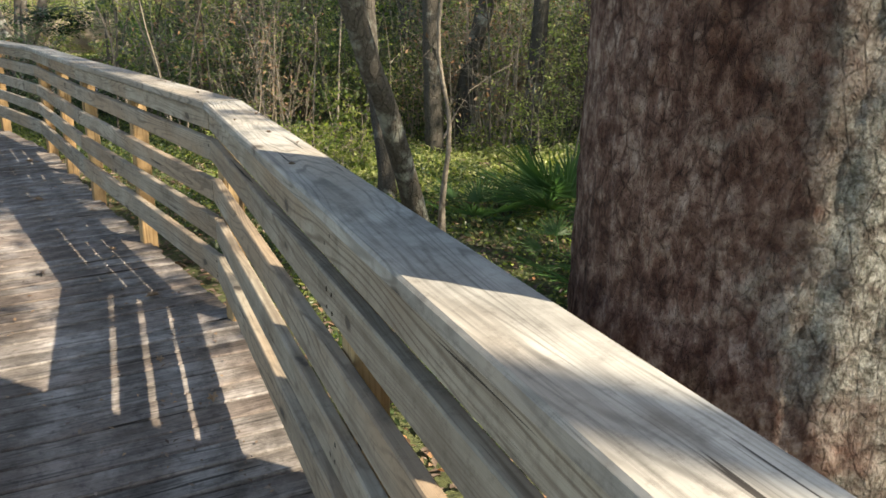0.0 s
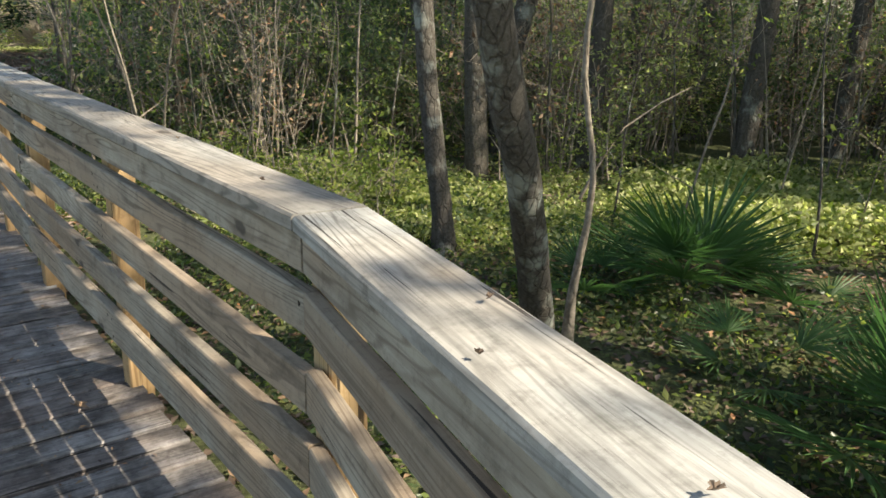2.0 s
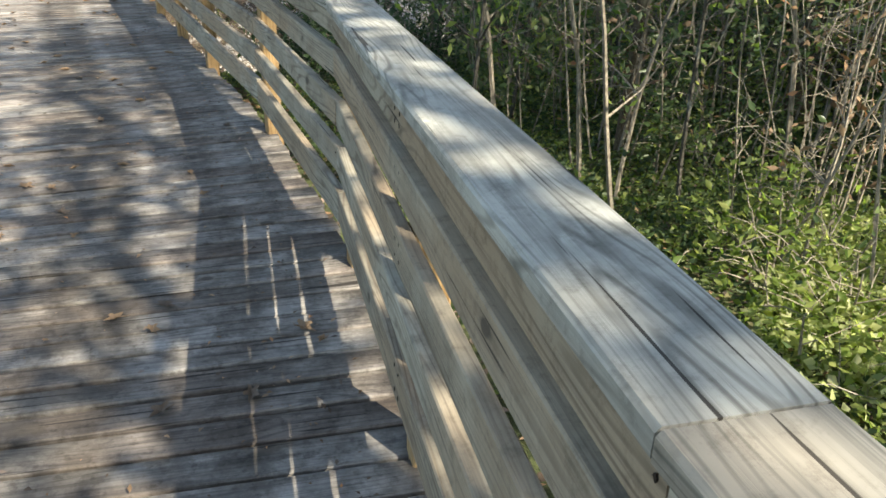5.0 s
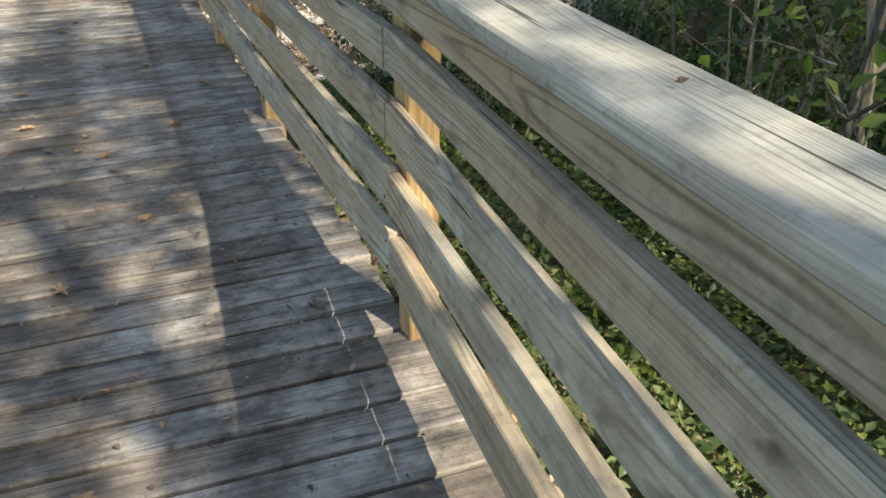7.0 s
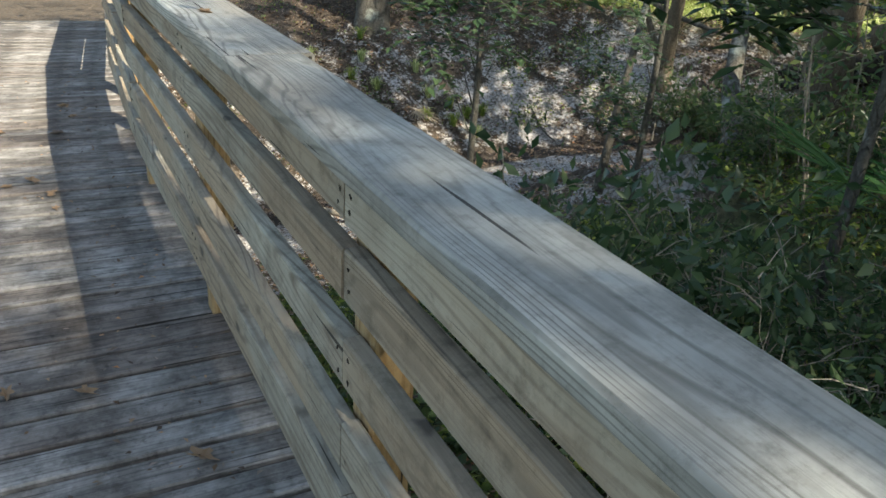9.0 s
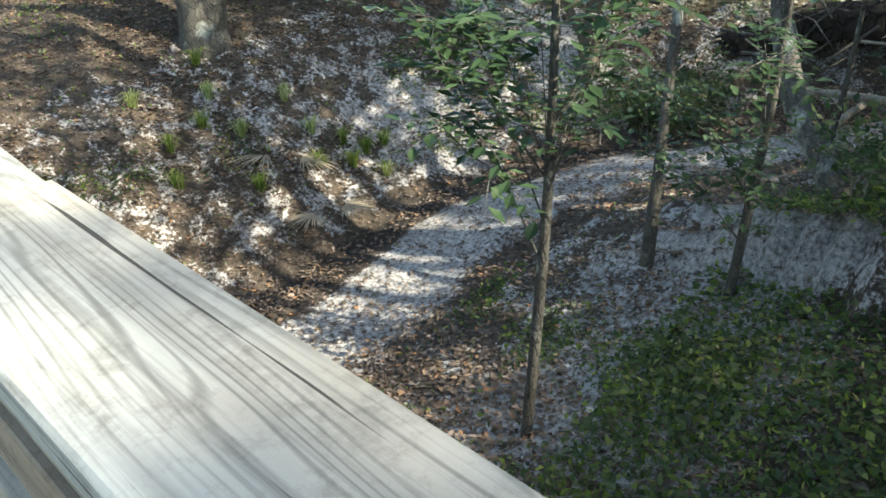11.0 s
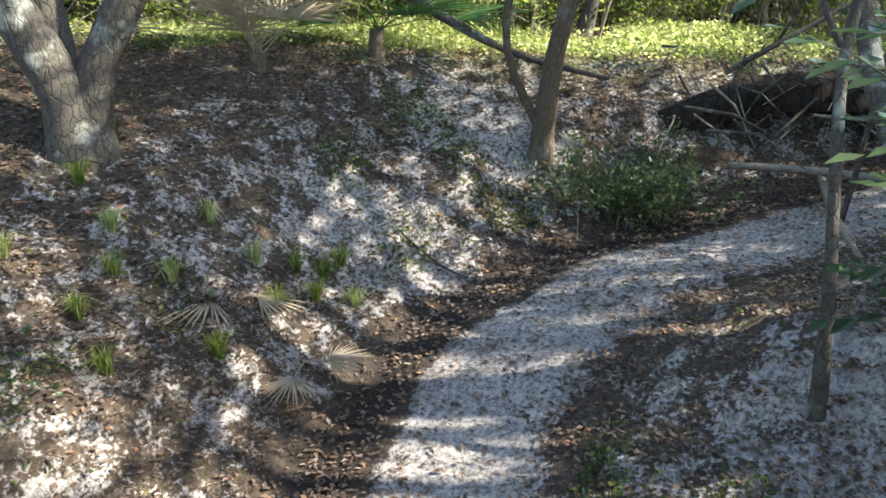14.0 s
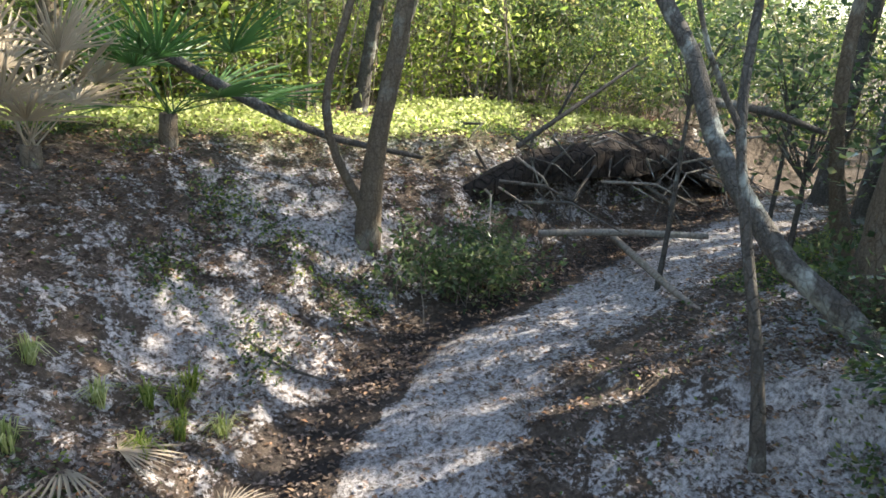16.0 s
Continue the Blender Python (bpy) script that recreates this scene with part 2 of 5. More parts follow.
LEAF_DRY = leafy("dry_leaf", [(0, (0.10, 0.06, 0.035)), (0.4, (0.20, 0.13, 0.08)), (0.8, (0.32, 0.22, 0.14)), (1, (0.42, 0.20, 0.09))], 0.8, 0.15)
LITTER = leafy("leaf_litter", [(0, (0.06, 0.04, 0.03)), (0.5, (0.13, 0.095, 0.07)), (0.85, (0.20, 0.155, 0.125)), (1, (0.30, 0.22, 0.18))], 0.75, 0.08)
FROND = leafy("palmetto_blade", [(0, (0.04, 0.085, 0.03)), (0.6, (0.065, 0.13, 0.045)), (1, (0.14, 0.19, 0.07))], 0.4, 0.35)
FROND_DRY = leafy("dry_palm_blade", [(0, (0.22, 0.17, 0.12)), (1, (0.44, 0.38, 0.28))], 0.7, 0.2)
GRASS = leafy("pale_grass", [(0, (0.18, 0.22, 0.08)), (0.6, (0.36, 0.39, 0.18)), (1, (0.55, 0.54, 0.34))], 0.6, 0.6)

# near-black; the shade of the root hollow is put into this colour
HOLLOW_DARK = bark("hollow_dark", (0.012, 0.009, 0.007), (0.03, 0.022, 0.016), (0.07, 0.05, 0.038), 2.0, 9, 0.03, 0.0)
HARDWARE, hn, hl, hb = material("rusted_screw", 0.6)
hb.inputs["Base Color"].default_value, hb.inputs["Metallic"].default_value = (0.035, 0.028, 0.024, 1), 0.6

GROUND, gn, gl, gb = material("forest_floor", 0.95)
gtc = gn.new("ShaderNodeTexCoord")
gat = gn.new("ShaderNodeAttribute")
gat.attribute_name = "zone"
gsep = gn.new("ShaderNodeSeparateColor")
gl.new(gat.outputs["Color"], gsep.inputs[0])
gfine = noise_tex(gn, gl, gtc.outputs["Object"], 28, 8, 0.75)
gmid = noise_tex(gn, gl, gtc.outputs["Object"], 5, 6, 0.65)
gbig = noise_tex(gn, gl, gtc.outputs["Object"], 0.8, 5, 0.6)
gsoil = ramp(gn, [(0.3, (0.035, 0.025, 0.018)), (0.5, (0.09, 0.068, 0.05)), (0.7, (0.19, 0.15, 0.115))])
gl.new(gfine, gsoil.inputs[0])
gsand = ramp(gn, [(0.38, (0.13, 0.11, 0.095)), (0.6, (0.58, 0.54, 0.51))])
gl.new(gfine, gsand.inputs[0])
ggreen = ramp(gn, [(0.35, (0.03, 0.045, 0.018)), (0.65, (0.13, 0.17, 0.05))])
gl.new(gfine, ggreen.inputs[0])
gedge = gn.new("ShaderNodeMath")
gedge.operation = "MULTIPLY_ADD"
gmixd = gn.new("ShaderNodeMath")
gmixd.operation = "MULTIPLY_ADD"
gl.new(gfine, gmixd.inputs[0])
gmixd.inputs[1].default_value = 0.7
gl.new(gmid, gmixd.inputs[2])
gl.new(gmixd.outputs[0], gedge.inputs[0])
gedge.inputs[1].default_value = 1.9
gedge.inputs[2].default_value = -1.6
gsum = gn.new("ShaderNodeMath")
gl.new(gedge.outputs[0], gsum.inputs[0])
gl.new(gsep.outputs[0], gsum.inputs[1])
gcol = mixed(gn, gl, "MIX", remap(gn, gl, gsum.outputs[0], 0.42, 0.58), gsoil.outputs[0], gsand.outputs[0])
gcol = mixed(gn, gl, "MIX", remap(gn, gl, gsep.outputs[1], 0.2, 0.9, 0, 0.7), gcol, ggreen.outputs[0])
gcol = mixed(gn, gl, "MIX", gsep.outputs[2], gcol, (0.03, 0.024, 0.02))
gl.new(gcol, gb.inputs["Base Color"])
bump(gn, gl, gb, gfine, 0.8, 0.03)
bump(gn, gl, gb, gmid, 0.6, 0.08)


# ---- building blocks ----
def link(name, verts, faces, mats, parent=None, label="", smooth=False):
    me = bpy.data.meshes.new(name)
    me.from_pydata([tuple(v) for v in verts], [], faces)
    for m in (mats if isinstance(mats, (list, tuple)) else [mats]):
        me.materials.append(m)
    if smooth:
        me.polygons.foreach_set("use_smooth", [True] * len(me.polygons))
    me.update()
    ob = new(name, me)
    if parent:
        ob.parent = parent
    if label:
        ob["label"] = label
    return ob


def empty(name, place, label, category, group="", kind=""):
    ob = new(name)
    ob.location = place
    ob.empty_display_size = 0.1
    return tagged(ob, label, category, group, kind)


def board_mesh(name, length, width, thick, mat, rng, bevel=0.004, cut_a=0.0, cut_b=0.0, warp=0.003, steps=6):
    """A board along x from 0, y across, z down from 0; the ends may be mitred by cut_a and cut_b."""
    prof = [(-bevel, 0), (0, -bevel), (0, -thick + bevel), (-bevel, -thick), (-width + bevel, -thick), (-width, -thick + bevel), (-width, -bevel), (-width + bevel, 0)]
    verts, faces = [], []
    ph = rng.uniform(0, 6)
    for i in range(steps + 1):
        f = i / steps
        wz, wy = warp * math.sin(ph + 4 * f), warp * math.sin(ph * 2 + 3 * f)
        for y, z in prof:
            a, b2 = cut_a * (y / width), length + cut_b * (y / width)
            verts.append((a + (b2 - a) * f, y + wy, z + wz))
    for i in range(steps):
        for k in range(8):
            p, q = i * 8 + k, i * 8 + (k + 1) % 8
            faces.append((p, q, q + 8, p + 8))
    faces.append(tuple(range(7, -1, -1)))
    faces.append(tuple(range(steps * 8, steps * 8 + 8)))
    me = bpy.data.meshes.new(name)
    me.from_pydata(verts, [], faces)
    me.materials.append(mat)
    me.update()
    return me


def tube(path, radii, sides=8, wob=0.0, rng=None, cap=True):
    """Vertices and faces of a tapered tube along a path."""
    verts, faces = [], []
    pts = [Vector(p) for p in path]
    ref = Vector((0.31, 0.17, 0.93))
    for i, p in enumerate(pts):
        d = (pts[min(i + 1, len(pts) - 1)] - pts[max(i - 1, 0)]).normalized()
        u = d.cross(ref if abs(d.dot(ref)) < 0.95 else Vector((1, 0, 0))).normalized()
        v = d.cross(u)
        for k in range(sides):
            a = 2 * math.pi * k / sides
            r = radii[i] * (1 + (rng.uniform(-wob, wob) if rng else 0))
            verts.append(p + (u * math.cos(a) + v * math.sin(a)) * r)
    for i in range(len(pts) - 1):
        for k in range(sides):
            a, b2 = i * sides + k, i * sides + (k + 1) % sides
            faces.append((a, b2, b2 + sides, a + sides))
    if cap:
        faces.append(tuple(range(len(verts) - sides, len(verts))))
    return verts, faces


class Heap:
    """Gathers many small pieces into one mesh."""

    def __init__(self):
        self.v, self.f, self.m = [], [], []

    def add(self, verts, faces, mat=0):
        o = len(self.v)
        self.v.extend(verts)
        self.f.extend([tuple(i + o for i in f) for f in faces])
        self.m.extend([mat] * len(faces))

    def leaf(self, p, d, up, length, width, mat=0):
        """A folded pointed leaf of four triangles from p along d."""
        side = d.cross(up)
        if side.length < 1e-4:
            side = Vector((1, 0, 0))
        side.normalize()
        nrm = side.cross(d).normalized()
        mid = p + d * (length * 0.45)
        self.add([p, mid + side * width * 0.5 + nrm * width * 0.12, p + d * length, mid - side * width * 0.5 + nrm * width * 0.12, mid - nrm * width * 0.05],
                 [(0, 1, 4), (1, 2, 4), (2, 3, 4), (3, 0, 4)], mat)

    def mesh(self, name, mats):
        me = bpy.data.meshes.new(name)
        me.from_pydata([tuple(v) for v in self.v], [], self.f)
        for m in mats:
            me.materials.append(m)
        me.polygons.foreach_set("material_index", self.m)
        me.update()
        return me

    def build(self, name, mats, parent=None, label=""):
        ob = new(name, self.mesh(name, mats))
        if parent:
            ob.parent = parent
        if label:
            ob["label"] = label
        return ob


# ---- ground ----
CREEK = [(-16.83, 11.05, -2.07), (-13.52, 14.26, -1.80), (-12.74, 15.98, -1.64), (-12.33, 16.76, -1.47), (-11.82, 17.40, -1.35), (-10.97, 17.97, -1.21), (-8.91, 18.58, -0.86), (-6.48, 19.11, -0.59), (0.21, 21.51, -0.32)]
CR = np.array(CREEK)


def creek(x, y):
    """Signed distance to the creek's dark trench (positive on its far bank), and the bed's height there; for arrays."""
    best = np.full(np.shape(x), 1e9)
    sd, bed = np.zeros(np.shape(x)), np.zeros(np.shape(x))
    for a, b in zip(CR, CR[1:]):
        d = b[:2] - a[:2]
        ll = d @ d
        k = np.clip(((x - a[0]) * d[0] + (y - a[1]) * d[1]) / ll, 0, 1)
        px, py = a[0] + k * d[0], a[1] + k * d[1]
        q = np.hypot(x - px, y - py)
        s = np.sign(d[0] * (y - a[1]) - d[1] * (x - a[0]))
        near = q < best
        best = np.where(near, q, best)
        sd = np.where(near, q * np.where(s == 0, 1, s), sd)
        bed = np.where(near, a[2] + k * (b[2] - a[2]), bed)
    return sd, bed


def waves(x, y, f, s):
    return (np.sin(x * f + s) * np.cos(y * f * 1.13 + 2 * s) + np.sin((x + y) * f * 0.7 + 3 * s) * 0.7 + np.sin((x - 0.6 * y) * f * 1.9 + s * 5) * 0.4) / 2.1


def height(x, y):
    x, y = np.asarray(x, float), np.asarray(y, float)
    sd, bed = creek(x, y)
    sdw = sd + 0.16 * waves(x, y, 2.1, 1.0) + 0.06 * waves(x, y, 7.0, 2.0)
    rise = np.interp(sdw, [-6.0, -4.2, -3.3, -2.6, -1.8, -1.0, -0.12, 0.05, 0.25, 0.6, 1.1, 1.7, 2.3, 3.5], [1.5, 1.15, 0.82, 0.55, 0.34, 0.12, 0.02, 0.0, 0.05, 0.26, 0.72, 1.06, 1.3, 1.6])
    plain = np.where(sd > 0, -0.25, -0.28 - 0.15 * np.clip((-3 - x) / 3, 0, 1)) + np.clip((np.hypot(x + 1, y - 4) - 4) * 0.03, 0, 0.35)
    z = np.minimum(bed + rise, plain)
    z = z + 0.05 * waves(x, y, 0.9, 4.0) + 0.025 * waves(x, y, 3.1, 5.0) + 0.012 * waves(x, y, 9.0, 6.0)
    return np.minimum(z, 0.35 + 0 * z)


def ground_z(x, y):
    return float(height(np.array([x]), np.array([y]))[0])


def spread(lo, hi, step, far):
    mid = list(np.arange(lo, hi + step / 2, step))
    out, s, p = [], step, hi
    while p < far:
        s *= 1.35
        p += s
        out.append(p)
    back, s, p = [], step, lo
    while p > -far:
        s *= 1.35
        p -= s
        back.append(p)
    return np.array(back[::-1] + mid + out)


gx, gy = spread(-19, 7, 0.13, 420), spread(-3, 24, 0.13, 420)
GX, GY = np.meshgrid(gx, gy)
GZ = height(GX, GY)
nx, ny = len(gx), len(gy)
gi = np.arange(nx * ny).reshape(ny, nx)
gfaces = np.stack([gi[:-1, :-1], gi[:-1, 1:], gi[1:, 1:], gi[1:, :-1]], -1).reshape(-1, 4)
gme = bpy.data.meshes.new("ground")
gme.from_pydata(np.stack([GX, GY, GZ], -1).reshape(-1, 3).tolist(), [], gfaces.tolist())
gme.materials.append(GROUND)
gme.polygons.foreach_set("use_smooth", [True] * len(gme.polygons))
SD, BED = creek(GX, GY)
# sand weight; the bed's pale strip also ends where shade begins
sand = np.interp(SD + 0.15 * waves(GX, GY, 3.0, 9.0), [-4.2, -3.6, -2.7, -2.2, -1.5, -1.15, -0.4, -0.28, 0.15, 0.3, 0.9, 2.2, 2.9], [0.0, 0.8, 0.82, 0.5, 0.2, 0.8, 0.95, 0.05, 0.15, 0.42, 0.4, 0.34, 0.0])
# pale sand spots; the first also paints in the bank's sun patch
sand = sand + 0.75 * np.exp(-(((GX + 12.3) / 0.5) ** 2 + ((GY - 17.85) / 0.4) ** 2)) + 0.25 * np.exp(-(((GX + 11.5) / 0.8) ** 2 + ((GY - 19.15) / 0.5) ** 2))
sand = np.where(GX > -7.5, sand * np.clip((-GX - 3) / 4.5, 0, 1), sand)
green = np.where((SD < -3.8), np.clip((-SD - 3.8) / 0.8, 0, 1), 0.12)
green = np.maximum(green, 0.9 * np.exp(-((GY - 20.7) / 0.9) ** 2) * (GX < -8))
wet = np.interp(np.abs(SD + 0.1), [0.1, 0.32], [0.9, 0.0]) * (GX < -6)
zone = np.stack([sand, green, wet, np.ones_like(sand)], -1).reshape(-1, 4)
gat2 = gme.color_attributes.new("zone", "FLOAT_COLOR", "POINT")
gat2.data.foreach_set("color", zone.astype(np.float32).ravel())
gme.update()
ground = tagged(new("ground", gme), "uneven sandy forest floor with dark soil, leaf litter and a dry creek bed", "ground", kind="structure")

# ---- boardwalk ----
EDGE = [(3.9, -2.3), (-1.295, 4.345), (-3.60, 6.265), (-5.455, 7.915), (-7.06, 9.00), (-8.75, 9.965), (-11.3, 11.42), (-12.1, 11.925), (-12.9, 12.43), (-15.6, 14.4)]
CAP_W, CAP_T, TOP = 0.178, 0.038, 1.07
RAILS = [(1.030, 0.940), (0.892, 0.790), (0.706, 0.600), (0.518, 0.408), (0.330, 0.194)]


def offset_line(points, d):
    """The polyline moved sideways by d (positive: away from the deck), mitred."""
    out = []
    P = [Vector(p) for p in points]
    for i, p in enumerate(P):
        dirs = []
        if i:
            dirs.append((P[i] - P[i - 1]).normalized())
        if i < len(P) - 1:
            dirs.append((P[i + 1] - P[i]).normalized())
        n = [Vector((v.y, -v.x)) for v in dirs]
        if len(n) == 2:
            m = (n[0] + n[1]).normalized()
            out.append(p + m * (d / m.dot(n[0])))
        else:
            out.append(p + n[0] * d)
    return out


rng = random.Random(4)
railing = empty("railing", (EDGE[1][0], EDGE[1][1], 0), "weathered grey timber railing with a flat cap and five boards", "railing", kind="structure")
CAP_LINE = EDGE[:5] + [(-9.42, 10.345)] + EDGE[6:]  # one cap board runs on past its post
cap_in = offset_line(CAP_LINE, 0)
cap_out = [offset_line(CAP_LINE, w)[i] for i, w in enumerate((0.178, 0.178, 0.178, 0.180, 0.205, 0.235, 0.225, 0.21, 0.21, 0.21))]
cap_slim = offset_line(CAP_LINE, 0.112)
face_in, face_out = offset_line(EDGE, 0.022), offset_line(EDGE, 0.060)


def rail_piece(name, a_in, b_in, a_out, b_out, top, bottom, mat, label="", gap=0.0015, bevel=0.004, warp=0.002):
    """One board between two cuts; x runs along its inner edge."""
    d = (b_in - a_in).normalized()
    nrm = Vector((d.y, -d.x))
    o = a_in + d * gap
    length = (b_in - a_in).length - 2 * gap
    w = (a_out - a_in).dot(nrm)
    ca, cb = (a_out - a_in).dot(d), (b_out - b_in).dot(d)
    me = board_mesh(name, length, w, top - bottom, mat, rng, bevel, -ca, -cb, warp, max(4, int(length / 0.35)))
    ob = new(name, me)
    ang = math.atan2(d.y, d.x)
    ob.location, ob.rotation_euler = (o.x, o.y, top), (0, 0, ang)
    ob.parent = railing
    ob.matrix_parent_inverse = Matrix.Translation(-railing.location)
    if label:
        ob["label"] = label
    return ob


for i in range(len(EDGE) - 1):
    a, b = cap_in[i], cap_in[i + 1]
    outer = cap_slim if i > 6 else cap_out
    cap = rail_piece("cap_board", a, b, outer[i], outer[i + 1], TOP + (0.006 if i == 5 else rng.uniform(-0.002, 0.002)), TOP - CAP_T, CAP_WOOD, "grey weathered cap board with raised grain", 0.002, 0.006, 0.003)
    for top, bottom in RAILS:
        rail_piece("rail_board", face_in[i], face_in[i + 1], face_out[i], face_out[i + 1], top + rng.uniform(-0.004, 0.004), bottom + rng.uniform(-0.004, 0.004), RAIL_WOOD, "", 0.0018)

# posts
post_at = []
seg_posts = [4, 2, 2, 1, 1, 2, 1, 1, 2]
back_line = offset_line(EDGE, 0.062)
for i in range(len(EDGE) - 1):
    a, b = back_line[i], back_line[i + 1]
    d = (b - a).normalized()
    for k in range(seg_posts[i]):
        f = k / seg_posts[i] * (1.06 if i == 1 else 1)
        post_at.append((a.lerp(b, f), d))
for p, d in post_at:
    nrm = Vector((d.y, -d.x))
    c = p + nrm * 0.047
    zb = ground_z(c.x, c.y) - 0.4
    s = 0.046
    verts = []
    for z in (zb, 0.2, TOP - CAP_T - 0.001):
        for sx, sy in ((-1, -0.86), (-0.86, -1), (0.86, -1), (1, -0.86), (1, 0.86), (0.86, 1), (-0.86, 1), (-1, 0.86)):
            verts.append((z - zb, sx * s, sy * s))
    faces = [(k + 8 * j, (k + 1) % 8 + 8 * j, (k + 1) % 8 + 8 * j + 8, k + 8 * j + 8) for j in range(2) for k in range(8)]
    faces.append(tuple(range(16, 24)))
    post = link("post", verts, faces, POST_WOOD, railing)
    m = Matrix.Translation((c.x, c.y, zb)) @ Matrix.Rotation(math.atan2(d.y, d.x), 4, "Z") @ Matrix.Rotation(-math.pi / 2, 4, "Y")
    post.matrix_parent_inverse = Matrix.Translation(-railing.location)
    post.matrix_basis = m

# screws in the boards at each post
for p, d in post_at:
    nrm = Vector((d.y, -d.x))
    h = Heap()
    base = p + nrm * (0.047 - 0.087)
    for top, bottom in RAILS:
        for z in (top - 0.03, bottom + 0.03):
            for sgn in (-1, 1):
                q = base + d * (sgn * rng.uniform(0.018, 0.03))
                if rng.random() < 0.8:
                    ring = [Vector((q.x, q.y, z + rng.uniform(-0.004, 0.004))) + Vector((d.x, d.y, 0)) * (0.0042 * math.cos(t)) + Vector((0, 0, 0.0042 * math.sin(t))) - Vector((nrm.x, nrm.y, 0)) * 0.0005 for t in [k * math.pi / 3 for k in range(6)]]
                    ring2 = [v + Vector((nrm.x, nrm.y, 0)) * 0.006 for v in ring]
                    h.add(ring + ring2, [(0, 1, 2, 3, 4, 5)] + [(k, (k + 1) % 6, (k + 1) % 6 + 6, k + 6) for k in range(6)])
    ob = h.build("screws", [HARDWARE], railing)
    ob.matrix_parent_inverse = Matrix.Translation(-railing.location)

# deck: a centre direction that turns smoothly at the kinks
deck = empty("boardwalk_deck", (-1.3, 4.3, 0), "worn grey plank boardwalk deck scattered with fallen leaves", "boardwalk", kind="structure")
deck_edge = [Vector(p) for p in offset_line(EDGE, 0.11)]
seglen = [(b - a).length for a, b in zip(deck_edge, deck_edge[1:])]
cum = [0]
for v in seglen:
    cum.append(cum[-1] + v)
angles = [math.atan2((b - a).y, (b - a).x) for a, b in zip(deck_edge, deck_edge[1:])]


def deck_at(s):
    i = max(k for k in range(len(seglen)) if cum[k] <= s + 1e-9)
    p = deck_edge[i].lerp(deck_edge[i + 1], (s - cum[i]) / seglen[i])
    mids = [cum[k] + seglen[k] / 2 for k in range(len(seglen))]
    ang = float(np.interp(s, mids, angles))
    return p, ang


PITCH, WIDE = 0.146, 3.3
plank_meshes = []
for k in range(int(cum[-1] / PITCH) - 1):
    (p0, a0), (p1, a1) = deck_at(k * PITCH + 0.0075 + rng.uniform(0, 0.004)), deck_at((k + 1) * PITCH - 0.0075)
    r = rng.uniform(-0.014, 0.014)
    corners = []
    for p, a in ((p0, a0), (p1, a1)):
        n = Vector((-math.sin(a), math.cos(a)))
        corners.append((p - n * r, p + n * WIDE))
    o = corners[0][0]
    d = (corners[0][1] - o).normalized()
    e = Vector((-d.y, d.x))
    loc = lambda q: ((q - o).dot(d), (q - o).dot(e))
    q = [loc(corners[0][0]), loc(corners[0][1]), loc(corners[1][1]), loc(corners[1][0])]
    if abs(q[2][1] - q[1][1]) < 0.02:
        continue
    verts, steps = [], 7
    tilt, cup = rng.uniform(-0.006, 0.006), rng.uniform(0, 0.003)
    ph = rng.uniform(0, 6)
    sgn = -1 if q[3][1] < 0 else 1
    for j in range(steps + 1):
        f = j / steps
        A = Vector(q[0]).lerp(Vector(q[1]), f)
        B = Vector(q[3]).lerp(Vector(q[2]), f)
        wv = 0.0012 * math.sin(ph + f * 9)
        for u, z in ((0, -0.036), (0, -0.006), (0.035, -0.0005), (0.5, -cup), (0.965, -0.0005), (1, -0.006), (1, -0.036)):
            c = A.lerp(B, u)
            verts.append((c.x, c.y, z + wv + tilt * (u - 0.5)))
    faces = []
    for j in range(steps):
        for u in range(7):
            x0, x1 = j * 7 + u, j * 7 + (u + 1) % 7
            faces.append((x0, x1, x1 + 7, x0 + 7) if sgn > 0 else (x0, x0 + 7, x1 + 7, x1))
    faces.append(tuple(range(7)) if sgn < 0 else tuple(range(6, -1, -1)))
    ob = link("plank", verts, faces, DECK_WOOD, deck)
    ob.matrix_parent_inverse = Matrix.Translation(-deck.location)
    ob.matrix_basis = Matrix.Translation((o.x, o.y, 0)) @ Matrix.Rotation(math.atan2(d.y, d.x), 4, "Z")

# beams under the deck
for off in (-0.04, -1.2, -2.6):
    line = offset_line(EDGE, off)
    for a, b in zip(line, line[1:]):
        d = (b - a).normalized()
        me = board_mesh("beam", (b - a).length, 0.04, 0.19, DECK_WOOD, rng)
        ob = new("beam", me)
        ob.location, ob.rotation_euler = (a.x, a.y, -0.042), (0, 0, math.atan2(d.y, d.x))
        ob.parent = deck
        ob.matrix_parent_inverse = Matrix.Translation(-deck.location)

